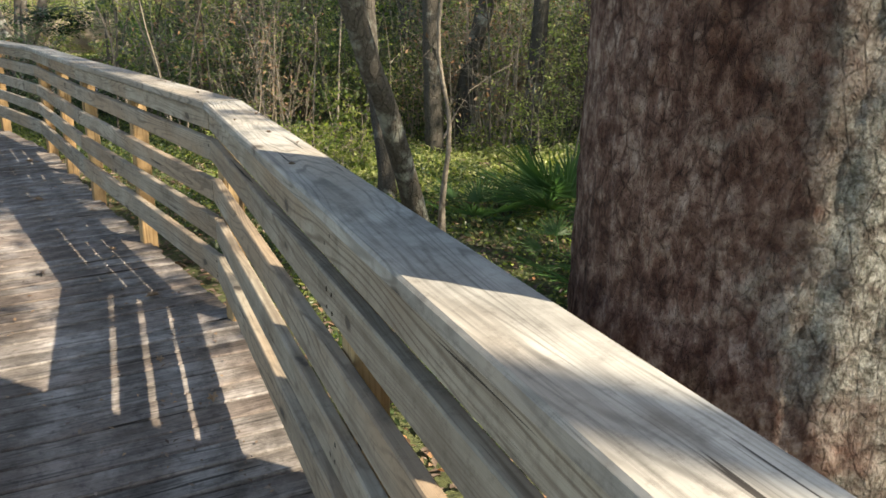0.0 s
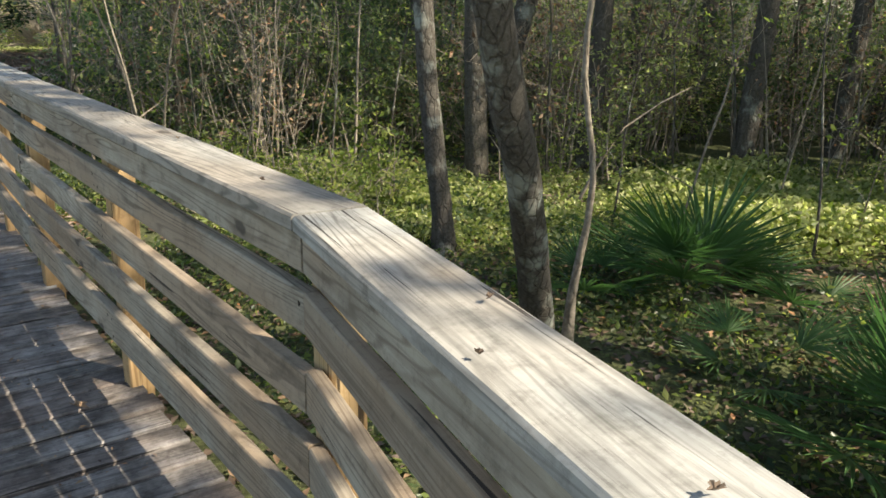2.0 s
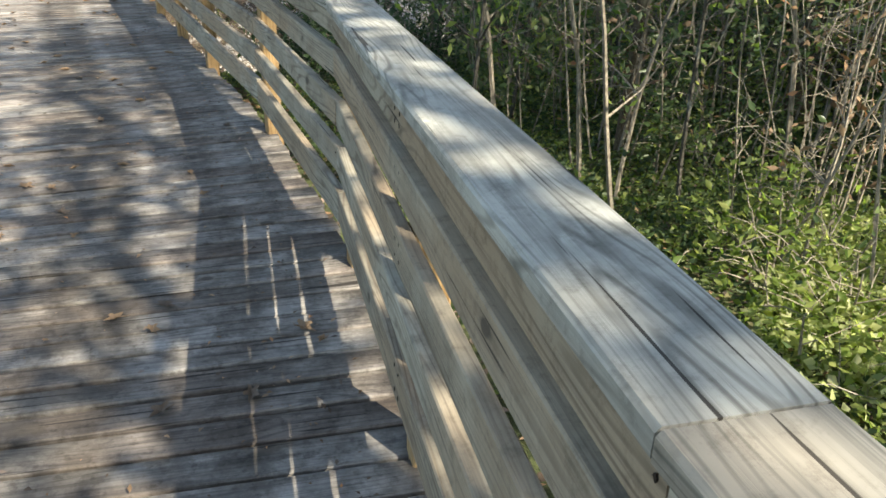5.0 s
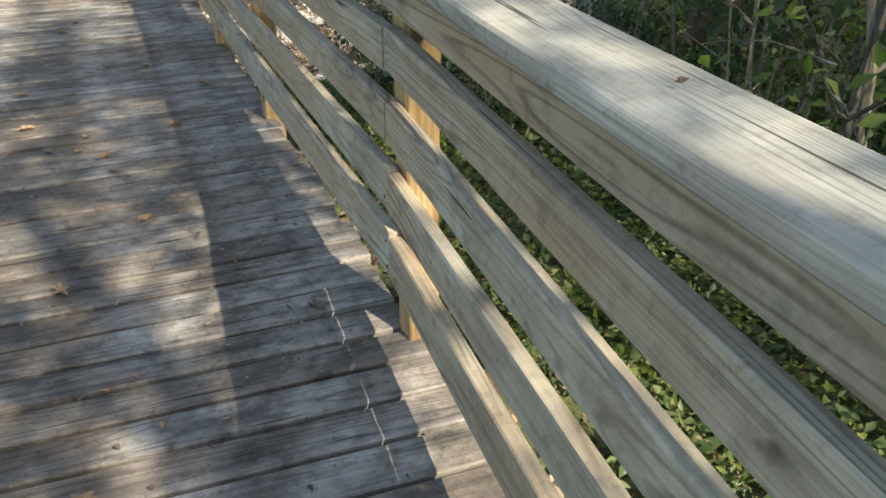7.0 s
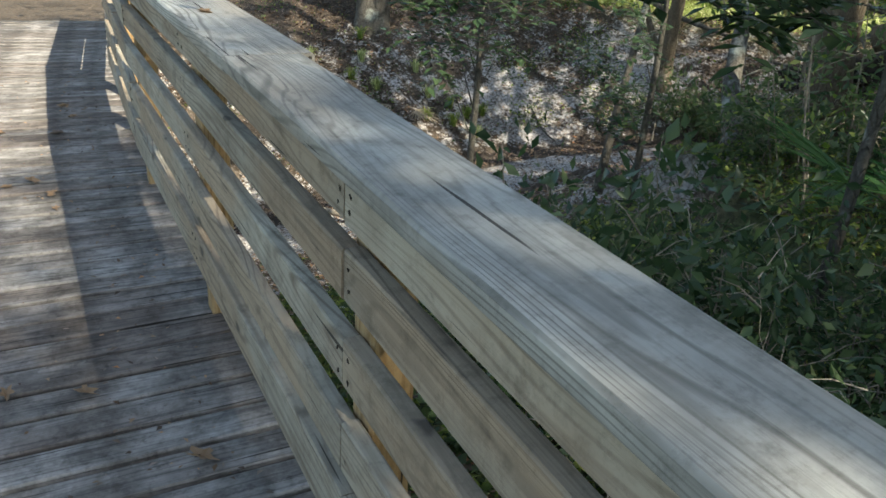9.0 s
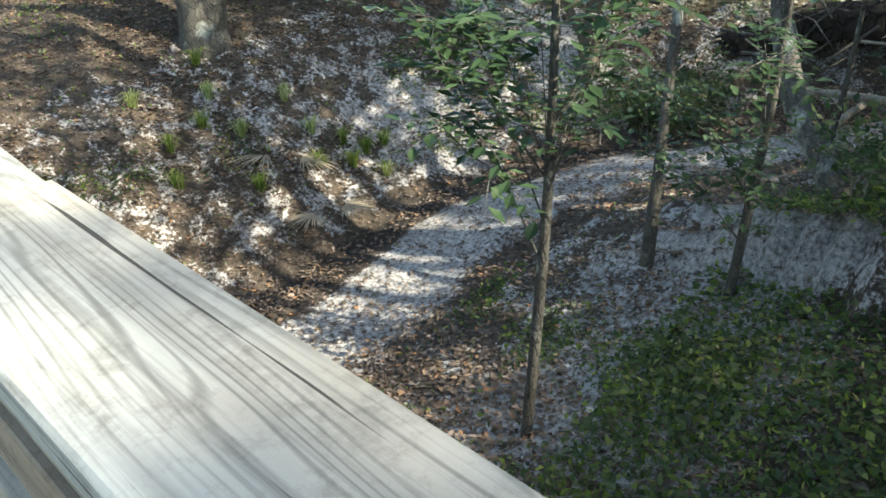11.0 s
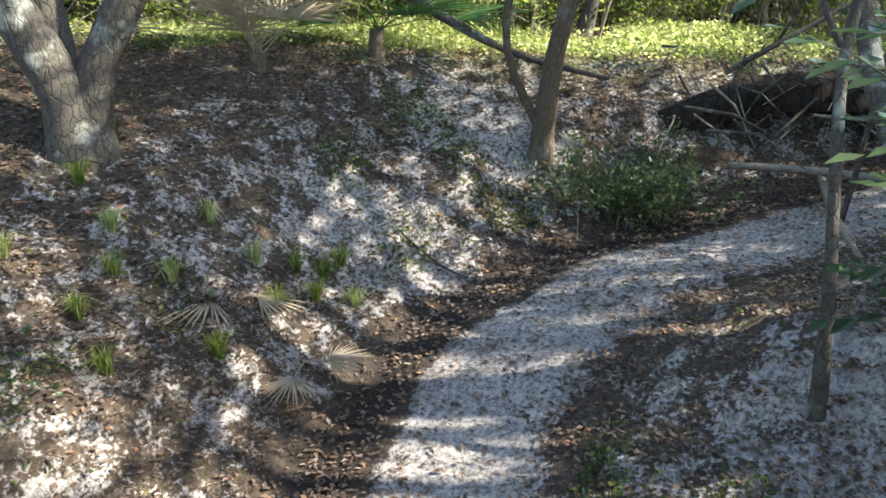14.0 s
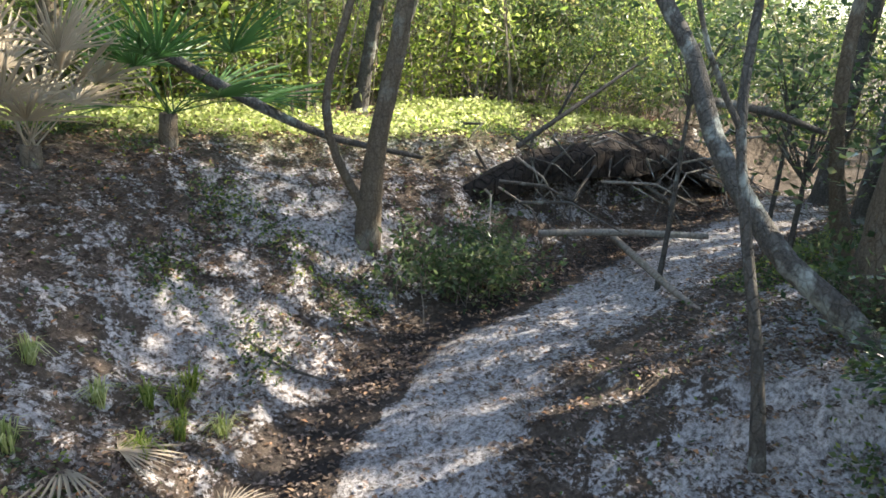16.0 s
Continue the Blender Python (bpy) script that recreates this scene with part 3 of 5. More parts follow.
# ---- plants: shared shapes ----
def leaf_cloud(name, centres, dirs, sizes, ratios, mats, parent=None, label="", fold=0.25, seed=0, mat_index=None):
    """Many folded diamond leaves in one mesh, from arrays."""
    r = np.random.default_rng(seed)
    n = len(centres)
    d = dirs / np.linalg.norm(dirs, axis=1, keepdims=True)
    a = r.normal(size=(n, 3))
    s = np.cross(d, a)
    s /= np.linalg.norm(s, axis=1, keepdims=True) + 1e-9
    u = np.cross(s, d)
    L, W = sizes[:, None], (sizes * ratios)[:, None]
    p0, p2 = centres, centres + d * L
    p1 = centres + d * L * 0.45 + s * W * 0.5 + u * W * fold
    p3 = centres + d * L * 0.45 - s * W * 0.5 + u * W * fold
    v = np.stack([p0, p1, p2, p3], 1).reshape(-1, 3)
    me = bpy.data.meshes.new(name)
    me.vertices.add(4 * n)
    me.loops.add(6 * n)
    me.polygons.add(2 * n)
    me.vertices.foreach_set("co", v.astype(np.float32).ravel())
    idx = np.arange(n)[:, None] * 4 + np.array([0, 1, 2, 0, 2, 3])
    me.loops.foreach_set("vertex_index", idx.ravel().astype(np.int32))
    me.polygons.foreach_set("loop_start", np.arange(0, 6 * n, 3, dtype=np.int32))
    me.polygons.foreach_set("loop_total", np.full(2 * n, 3, dtype=np.int32))
    for m in mats:
        me.materials.append(m)
    if mat_index is not None:
        me.polygons.foreach_set("material_index", np.repeat(mat_index, 2).astype(np.int32))
    me.update()
    me.validate()
    ob = new(name, me)
    if parent:
        ob.parent = parent
    if label:
        ob["label"] = label
    return ob


def flat_leaves(name, x, y, sizes, mats, label, seed, lift=0.004, tilt=0.35, z=None, mat_index=None, ratio=0.5, parent=None):
    r = np.random.default_rng(seed)
    n = len(x)
    if z is None:
        z = height(x, y)
    a = r.uniform(0, 2 * np.pi, n)
    d = np.stack([np.cos(a), np.sin(a), r.uniform(0, tilt, n)], 1)
    c = np.stack([x, y, z + lift + r.uniform(0, 0.012, n)], 1)
    s = np.stack([-np.sin(a), np.cos(a), r.uniform(-tilt, tilt, n)], 1)
    L, W = sizes[:, None], (sizes * ratio)[:, None]
    up = np.zeros((n, 3))
    up[:, 2] = sizes * r.uniform(0.02, 0.25, n)
    v = np.stack([c, c + d * L * 0.4 + s * W * 0.5 + up, c + d * L, c + d * L * 0.4 - s * W * 0.5 + up], 1).reshape(-1, 3)
    me = bpy.data.meshes.new(name)
    me.vertices.add(4 * n)
    me.loops.add(6 * n)
    me.polygons.add(2 * n)
    me.vertices.foreach_set("co", v.astype(np.float32).ravel())
    idx = np.arange(n)[:, None] * 4 + np.array([0, 1, 2, 0, 2, 3])
    me.loops.foreach_set("vertex_index", idx.ravel().astype(np.int32))
    me.polygons.foreach_set("loop_start", np.arange(0, 6 * n, 3, dtype=np.int32))
    me.polygons.foreach_set("loop_total", np.full(2 * n, 3, dtype=np.int32))
    for m in mats:
        me.materials.append(m)
    if mat_index is not None:
        me.polygons.foreach_set("material_index", np.repeat(mat_index, 2).astype(np.int32))
    me.update()
    ob = new(name, me)
    if parent:
        ob.parent = parent
    return tagged(ob, label, "leaves", kind="stuff")


def branchy(rng, h, base, heights, spread_, depth=2, lean=0.1):
    """Paths of a stem with limbs; returns (path, radii) pairs and tip points."""
    out, tips = [], []
    p, path, rad = Vector((0, 0, -0.15)), [], []
    d = Vector((rng.uniform(-lean, lean), rng.uniform(-lean, lean), 1)).normalized()
    n = 7
    for i in range(n + 1):
        path.append(p.copy())
        rad.append(base * (1 - 0.75 * i / n))
        d = (d + Vector((rng.uniform(-0.12, 0.12), rng.uniform(-0.12, 0.12), 0.05))).normalized()
        p = p + d * (h / n)
    out.append((path, rad))
    for k in range(heights):
        i = rng.randint(2, n)
        q, r0 = path[i].copy(), rad[i] * 0.55
        a = rng.uniform(0, 6.28)
        e = Vector((math.cos(a), math.sin(a), rng.uniform(0.1, 0.9))).normalized()
        bp, br = [q.copy()], [r0]
        m = 4
        for j in range(m):
            q = q + e * spread_ * rng.uniform(0.6, 1.2) / m
            e = (e + Vector((rng.uniform(-0.3, 0.3), rng.uniform(-0.3, 0.3), rng.uniform(-0.15, 0.25)))).normalized()
            bp.append(q.copy())
            br.append(max(0.0012, r0 * (1 - 0.8 * (j + 1) / m)))
            tips.append((q.copy(), e.copy()))
        out.append((bp, br))
        if depth > 1:
            for _ in range(2):
                s = bp[rng.randint(1, m)].copy()
                g = Vector((rng.uniform(-1, 1), rng.uniform(-1, 1), rng.uniform(-0.2, 0.8))).normalized()
                e2 = s + g * spread_ * 0.4
                out.append(([s, s.lerp(e2, 0.5) + Vector((0, 0, 0.02)), e2], [0.003, 0.002, 0.001]))
                tips.append((e2, g))
    return out, tips


def bush_shape(name, seed, h, stems, leaves, leaf, width, mats, wood_mat, bare=0.0, group_label="", category="shrub", label=""):
    """An understorey shrub: stems, twigs and loose leaf clumps with gaps."""
    rng = random.Random(seed)
    root = empty(name, (0, 0, 0), label, category, group_label)
    heap, tips = Heap(), []
    for k in range(stems):
        a = rng.uniform(0, 6.28)
        off = Vector((math.cos(a), math.sin(a), 0)) * rng.uniform(0, width * 0.45)
        parts_, t = branchy(rng, h * rng.uniform(0.55, 1.0), rng.uniform(0.006, 0.014), 4, width * 0.45, 2, 0.3)
        for path, rad in parts_:
            v, f = tube([q + off for q in path], rad, 4, cap=False)
            heap.add(v, f)
        tips += [(q + off, e) for q, e in t]
    heap.build("stem", [wood_mat], root)
    if leaves:
        r = np.random.default_rng(seed)
        pick = r.integers(0, len(tips), leaves)
        c = np.array([tips[i][0] for i in pick]) + r.normal(0, 0.075, (leaves, 3)) * np.array([1, 1, 0.8])
        dr = np.array([tips[i][1] for i in pick]) + r.normal(0, 0.8, (leaves, 3)) - np.array([0, 0, 0.25])
        leaf_cloud("foliage", c, dr, r.uniform(0.55, 1.25, leaves) * leaf, r.uniform(0.35, 0.55, leaves), mats, root, seed=seed, mat_index=(r.random(leaves) < 0.15).astype(int) if len(mats) > 1 else None)
    return root


def scatter(shapes, places, rng, smin=0.8, smax=1.25):
    for k, (x, y) in enumerate(places):
        s = rng.uniform(smin, smax)
        m = Matrix.Translation((x, y, ground_z(x, y) - 0.03)) @ Matrix.Rotation(rng.uniform(0, 6.28), 4, "Z")
        ob = copy_thing(shapes[k % len(shapes)], m)
        ob.scale = (s, s, s * rng.uniform(0.85, 1.15))


def clear_of_walk(x, y, gap):
    for a, b in zip(EDGE, EDGE[1:]):
        a, b = Vector(a), Vector(b)
        d = b - a
        k = max(0, min(1, (Vector((x, y)) - a).dot(d) / d.length_squared))
        q = a + d * k
        v = Vector((x, y)) - q
        n = Vector((d.y, -d.x)).normalized()
        if v.length < gap or (v.dot(n) < 0 and v.length < 3.6 + gap):
            return False
    return True


# ---- trees ----
def stem(name, path, radii, mat, parent, seed, sides=14, label="", detail=0.05):
    rng = random.Random(seed)
    pts, rad = [], []
    P = [Vector(p) for p in path]
    for i in range(len(P) - 1):
        n = max(2, int((P[i + 1] - P[i]).length / 0.16))
        for j in range(n):
            f = j / n
            a, b = P[max(i - 1, 0)], P[min(i + 2, len(P) - 1)]
            f2, f3 = f * f, f * f * f
            q = 0.5 * ((2 * P[i]) + (P[i + 1] - a) * f + (2 * a - 5 * P[i] + 4 * P[i + 1] - b) * f2 + (3 * P[i] - a - 3 * P[i + 1] + b) * f3)
            pts.append(q)
            rad.append(radii[i] + (radii[i + 1] - radii[i]) * f)
    pts.append(P[-1])
    rad.append(radii[-1])
    v, f = tube(pts, rad, sides, detail, rng)
    return link(name, v, f, mat, parent, label, True)


def crown(parent, centre, radius, squash, clumps, per, leaf, mat, seed, limb_from=None):
    """A loose crown: clumps of leaves on limbs, open between."""
    r = np.random.default_rng(seed)
    rng = random.Random(seed)
    c = r.normal(0, 1, (clumps, 3))
    c /= np.linalg.norm(c, axis=1, keepdims=True)
    c *= (r.random((clumps, 1)) ** 0.45) * radius
    c[:, 2] *= squash
    c += np.array(centre)
    heap = Heap()
    root = Vector(limb_from or centre)
    for q in c[:: max(1, clumps // 22)]:
        q = Vector(q)
        mid = root.lerp(q, 0.5) + Vector((rng.uniform(-0.2, 0.2), rng.uniform(-0.2, 0.2), 0.25))
        v, f = tube([root, mid, q], [min(0.03, radius * 0.014), min(0.018, radius * 0.008), 0.003], 5, cap=False)
        heap.add(v, f)
    heap.build("limb", [GREY_BARK], parent)
    n = clumps * per
    base = np.repeat(c, per, 0) + r.normal(0, 0.26, (n, 3)) * np.array([1, 1, 0.6])
    leaf_cloud("crown", base, r.normal(0, 1, (n, 3)) * np.array([1, 1, 0.5]), r.uniform(0.6, 1.3, n) * leaf, r.uniform(0.4, 0.6, n), [mat], parent, seed=seed)


def tree(base, path, radii, mat, label, seed, sides=14, canopy=None, category="tree", extra=()):
    ob = empty("tree", base, label, category)
    o = Vector(base)
    rel = [Vector(p) - o for p in path]
    stem("trunk", rel, radii, mat, ob, seed, sides)
    for k, (pp, rr) in enumerate(extra):
        stem("limb", [Vector(p) - o for p in pp], rr, mat, ob, seed + k + 50, 8)
    if canopy:
        c, rad, sq, clumps, per, leaf = canopy
        crown(ob, tuple(Vector(c) - o), rad, sq, clumps, per, leaf, LEAF_DARK, seed, tuple(rel[-1]))
    return ob


# the big plated trunk beside the rail, with its flared foot and ridged bark
def big_trunk():
    cx, cy, r0 = 0.964, 2.597, 0.42
    ob = empty("tree", (cx, cy, -0.3), "massive old tree trunk with thick plated reddish-brown bark and grey lichen", "tree")
    rows_, sides = 150, 190
    h = 4.6
    i, k = np.meshgrid(np.arange(rows_ + 1), np.arange(sides), indexing="ij")
    z = i / rows_ * h
    a = k / sides * 2 * np.pi
    rad = r0 * (1 + 0.30 * np.exp(-z / 0.32) * (1 + 0.35 * np.cos(5 * a + 1)) - 0.012 * z)
    rad += 0.012 * np.sin(3 * a + 1.3) + 0.008 * np.sin(7 * a + 0.4 * z)
    rr = np.random.default_rng(5)
    # plates: vertical ridges cut by cross cracks, drifting with height
    drift = a * 19 + 0.9 * np.sin(z * 3.1 + 2 * a) + 0.5 * np.sin(z * 7.3 + 5 * a)
    ridge = np.abs(np.sin(drift)) ** 0.5
    cross = np.abs(np.sin(z * 26 + 2.3 * np.floor(drift / np.pi) + 0.8 * np.sin(a * 31))) ** 0.35
    rad += 0.010 * (ridge * cross - 0.6) + rr.normal(0, 0.0015, rad.shape)
    v = np.stack([rad * np.cos(a), rad * np.sin(a), z - 0.1], -1).reshape(-1, 3)
    f = [(p * sides + q, p * sides + (q + 1) % sides, (p + 1) * sides + (q + 1) % sides, (p + 1) * sides + q) for p in range(rows_) for q in range(sides)]
    link("trunk", v.tolist(), f, BIG_BARK, ob, "", True)
    stem("upper_trunk", [(0, 0, h - 0.15), (0.1, 0.05, 7), (0.0, 0.1, 9.5)], [0.39, 0.33, 0.2], BIG_BARK, ob, 6, 20)
    crown(ob, (1.0, -0.6, 9.5), 2.6, 0.5, 34, 60, 0.15, LEAF_DARK, 12, (0, 0.1, 9.0))


big_trunk()

tree((-0.92, 7.2, -0.3), [(-0.90, 6.75, -0.45), (-0.93, 6.62, -0.1), (-1.0, 6.1, 0.8), (-1.08, 5.81, 1.3), (-1.17, 5.5, 2.2), (-1.2, 5.3, 4.0), (-1.1, 5.4, 7.0)],
     [0.13, 0.085, 0.075, 0.072, 0.07, 0.06, 0.04], GREY_BARK, "slender leaning grey tree with white lichen patches behind the railing", 21, 14, ((-0.4, 5.2, 8.0), 2.2, 0.5, 16, 45, 0.14))
tree((-0.80, 6.8, -0.3), [(-0.78, 6.7, -0.4), (-0.78, 6.66, 0.1), (-0.72, 6.6, 0.7), (-0.80, 6.55, 1.4), (-0.62, 6.6, 2.6)], [0.05, 0.024, 0.016, 0.013, 0.008], TWIG_BARK, "thin pale bare stem beside a leaning tree", 22, 7, category="sapling",
     extra=[([(-0.78, 6.66, 0.6), (-0.6, 6.7, 0.95), (-0.3, 6.8, 1.15)], [0.008, 0.005, 0.002])])
tree((-1.82, 8.4, -0.3), [(-1.80, 8.38, -0.4), (-1.82, 8.37, 0.0), (-1.96, 8.36, 1.13), (-2.0, 8.35, 2.4), (-1.9, 8.4, 4.2), (-2.0, 8.6, 7.5)], [0.12, 0.08, 0.07, 0.065, 0.055, 0.03], GREY_BARK, "slim straight grey tree with mottled bark at the clearing's edge", 23, 14, ((-1.2, 8.0, 8.2), 2.4, 0.5, 16, 45, 0.14))
tree((-1.9, 12.15, -0.2), [(-1.85, 12.1, -0.4), (-1.9, 12.1, 0.6), (-1.55, 12.1, 2.2), (-1.2, 12, 5)], [0.2, 0.13, 0.11, 0.07], GREY_BARK, "dark leaning tree in the shade behind the clearing", 24, 10, category="tree")
tree((-14.44, 17.55, -0.13), [(-14.48, 17.56, -0.42), (-14.53, 17.54, 0.15), (-14.96, 17.50, 1.18), (-15.38, 17.36, 2.87)], [0.32, 0.17, 0.13, 0.08], GREY_BARK, "grey tree with several stems and white lichen on the creek bank", 25, 14, None,
     extra=[([(-14.44, 17.56, -0.23), (-14.31, 17.59, 0.35), (-13.82, 17.63, 1.31), (-13.48, 17.71, 2.55)], [0.2, 0.13, 0.11, 0.07]), ([(-14.54, 17.64, -0.23), (-14.66, 17.79, 0.91), (-14.70, 18.02, 2.51)], [0.18, 0.1, 0.06])])
tree((-10.90, 18.92, -0.49), [(-10.90, 18.93, -0.67), (-10.88, 18.91, 0.18), (-10.75, 18.82, 1.32), (-10.59, 18.78, 3.40)], [0.13, 0.085, 0.075, 0.05], BROWN_BARK, "upright brown tree on the creek's far bank", 26, 12, None,
     extra=[([(-10.97, 18.94, -0.30), (-11.31, 19.00, 0.54), (-11.04, 18.89, 1.97), (-11.05, 18.85, 3)], [0.045, 0.035, 0.03, 0.02])])
tree((-9.34, 15.28, -0.38), [(-9.0, 15.0, -0.75), (-9.1, 15.17, -0.52), (-9.23, 15.54, -0.18), (-9.39, 15.88, 0.04), (-9.49, 16.23, 0.39), (-9.53, 16.54, 0.74), (-9.51, 16.88, 1.25), (-9.56, 17.22, 1.64), (-9.58, 17.64, 2.32), (-9.6, 18.0, 4.0)], [0.14, 0.1, 0.085, 0.078, 0.07, 0.065, 0.06, 0.055, 0.05, 0.03], GREY_BARK, "strongly leaning grey-green tree over the creek bed", 27, 14, ((-9.6, 16.8, 6.4), 2.4, 0.45, 12, 60, 0.13),
     extra=[([(-9.51, 16.7, 0.95), (-9.0, 16.6, 0.9), (-8.3, 16.6, 0.75)], [0.035, 0.03, 0.02])])
tree((-10.25, 15.21, -0.70), [(-10.19, 15.23, -0.85), (-10.19, 15.37, -0.27), (-10.19, 15.58, 0.3), (-10.18, 15.78, 0.9), (-10.09, 15.9, 1.4), (-9.95, 16.0, 2.3)], [0.05, 0.034, 0.03, 0.029, 0.027, 0.02], GREY_BARK, "thin upright tree with white lichen spots beside the creek bed", 28, 10,
     extra=[([(-10.18, 15.78, 0.9), (-10.4, 15.9, 1.3), (-10.6, 16.0, 1.9)], [0.02, 0.015, 0.01])])
tree((-7.57, 16.64, -0.41), [(-7.48, 16.65, -0.50), (-7.86, 16.71, 0.34), (-8.15, 16.67, 1.37), (-7.94, 16.72, 3)], [0.1, 0.06, 0.05, 0.035], BROWN_BARK, "mossy brown tree at the edge of the creek thicket", 29, 10, ((-8.96, 14.53, 7.5), 2.8, 0.45, 12, 55, 0.13))
for sx, sy, sz, rad, cl, sd_ in ((-8.0, 16.9, 0.8, 0.75, 14, 301), (-8.5, 15.9, -0.05, 0.45, 7, 302), (-8.8, 17.5, 1.3, 0.6, 9, 303), (-7.4, 17.6, 1.2, 0.8, 12, 304)):
    gz = ground_z(sx, sy)
    ob = empty("sapling", (sx, sy, gz), "leafy dark-green sapling overhanging the creek bed", "sapling")
    stem("trunk", [(0, 0, -0.2), (0.05, 0.03, 0.6), (0, 0, sz - gz)], [0.03, 0.022, 0.012], GREY_BARK, ob, sd_, 7)
    crown(ob, (0, 0, sz - gz), rad, 0.8, cl, 34, 0.085, LEAF_DARK, sd_, (0, 0, sz - gz - 0.5))
# broken-barked stump and its dark neighbours, seen past the railing
tree((-8.64, 15.70, -0.17), [(-8.64, 15.71, -0.55), (-8.65, 15.70, 0.02), (-8.70, 15.68, 0.77), (-8.67, 15.70, 1.91), (-8.56, 15.70, 3.99), (-8.43, 15.90, 7)], [0.34, 0.2, 0.16, 0.14, 0.12, 0.07], BROWN_BARK, "dark mossy tree with peeling shaggy bark in the thicket", 30, 16, ((-7.68, 14.58, 7.5), 2.6, 0.5, 14, 55, 0.14),
     extra=[([(-8.42, 15.60, 0.69), (-7.58, 15.44, 1.04), (-6.66, 15.29, 1.59)], [0.1, 0.09, 0.07])])
tree((-7.75, 12.1, -0.25), [(-7.75, 12.1, -0.5), (-7.72, 12.1, 0.3), (-7.6, 12.15, 1.0), (-7.65, 12.1, 2.4)], [0.03, 0.02, 0.017, 0.01], TWIG_BARK, "thin pale sapling in the undergrowth", 32, 7, category="sapling")
for k, (bx, by, lx, ly, r) in enumerate([(-4.6, 12.5, 0.1, 0, 0.09), (-3.2, 14.0, -0.2, 0, 0.11), (-0.2, 13.6, 0.25, 0, 0.08), (1.6, 14.2, 0.1, 0.1, 0.1), (3.2, 12.0, -0.3, 0, 0.12), (-6.99, 15.14, 0.2, 0, 0.1), (-5.4, 10.9, 0.05, 0, 0.05), (2.4, 10.4, 0.5, 0, 0.06), (4.2, 9.6, 0.1, 0.1, 0.1), (-13.19, 21.47, 0, 0, 0.1), (-9.90, 21.68, 0.3, 0, 0.08), (-16.65, 20.00, 0.3, 0, 0.12), (0.6, 17.5, -0.2, 0, 0.13), (-5.2, 18.6, 0.1, 0, 0.12)]):
    gz = ground_z(bx, by)
    tree((bx, by, gz), [(bx, by, gz - 0.3), (bx + lx * 0.3, by, gz + 0.5), (bx + lx, by + ly, gz + 2.2), (bx + lx * 2, by + ly * 2, gz + 4.6)], [r * 1.7, r, r * 0.9, r * 0.6],
         GREY_BARK if k % 3 else BROWN_BARK, "dark forest tree trunk among the undergrowth", 60 + k, 10)

# tall trees added on the sunny side; unseen crowns dapple walk and creek
for k, (tx, ty, cl, per, rad) in enumerate([(-5.9, 7.0, 15, 60, 1.9), (-2.6, 2.6, 5, 40, 1.5), (-9.3, 8.9, 14, 60, 1.9), (-12.6, 15.7, 15, 60, 2.4), (-10.2, 17.0, 13, 60, 1.6), (-8.0, 18.8, 14, 60, 1.6), (-14.4, 17.4, 15, 60, 2.2), (-6.8, 12.2, 14, 55, 2.0), (-7.2, 7.6, 16, 55, 1.8), (-4.9, 13.8, 16, 55, 2.4), (-1.6, 4.6, 5, 40, 1.1), (-0.6, 6.6, 5, 40, 1.0)]):
    up = 7.6 + (k * 7 % 5) * 0.5
    cx, cy = tx - SUN_AWAY.x / -SUN_AWAY.z * up, ty - SUN_AWAY.y / -SUN_AWAY.z * up
    bx, by = cx + 1.2, cy - 0.8
    if not clear_of_walk(bx, by, 1.2):
        bx, by = cx + 2.4, cy + 1.8
    gz = ground_z(bx, by)
    ob = empty("tree", (bx, by, gz), "added tall tree whose open crown, out of view, dapples the ground with shade", "tree", "tall trees over the boardwalk")
    o = Vector((bx, by, gz))
    top = Vector((cx, cy, up - 0.6)) - o
    stem("trunk", [(0, 0, -0.3), top * 0.45 + Vector((0.15, 0.1, 0)), top], [0.16, 0.11, 0.06], GREY_BARK, ob, 90 + k, 9)
    crown(ob, tuple(Vector((cx, cy, up)) - o), rad, 0.5, cl, per, 0.15, LEAF_DARK, 130 + k, tuple(top))

# closed canopy with gaps, added out of view to shade woods and creek
def canopy_tree(seed, rad, clumps):
    ob = empty("canopy_tree", (0, 0, 0), "tall slim tree added to cast shade, its high leafy crown out of view", "tree", "high-crowned trees of the forest")
    stem("trunk", [(0, 0, -0.4), (0.12, 0.05, 2.5), (-0.05, 0.1, 5.0), (0, 0, 7.8)], [0.13, 0.09, 0.07, 0.04], GREY_BARK, ob, seed, 9)
    crown(ob, (0, 0, 8.2), rad, 0.5, clumps, 25, 0.16, LEAF_DARK, seed, (0, 0, 7.4))
    return ob


SHADE_TREES = [canopy_tree(701, 1.6, 34), canopy_tree(702, 1.9, 40), canopy_tree(703, 1.4, 26)]
SHADED = [(-2.4, 8.0), (-0.6, 8.4), (-4.5, 6.7), (-3.4, 6.1),
          (-13.6, 18.7), (-11.4, 19.2), (-9.6, 19.0), (-7.6, 19.4), (-9.2, 16.1), (-8.4, 17.4), (-14.8, 19.2), (-13.6, 16.2), (-12.4, 19.0), (-13.3, 18.0), (-7.3, 16.2), (-9.0, 15.3),
          (-8.0, 13.2), (-8.4, 15.0), (-9.6, 13.2), (-6.2, 12.4), (-6.8, 14.4), (-10.6, 12.2)]
rc = random.Random(51)
for gx_ in range(8):
    for gy_ in range(3):
        SHADED.append((-5.4 + gx_ * 2.1 + rc.uniform(-0.5, 0.5), 12.0 + gy_ * 2.3 + rc.uniform(-0.5, 0.5)))
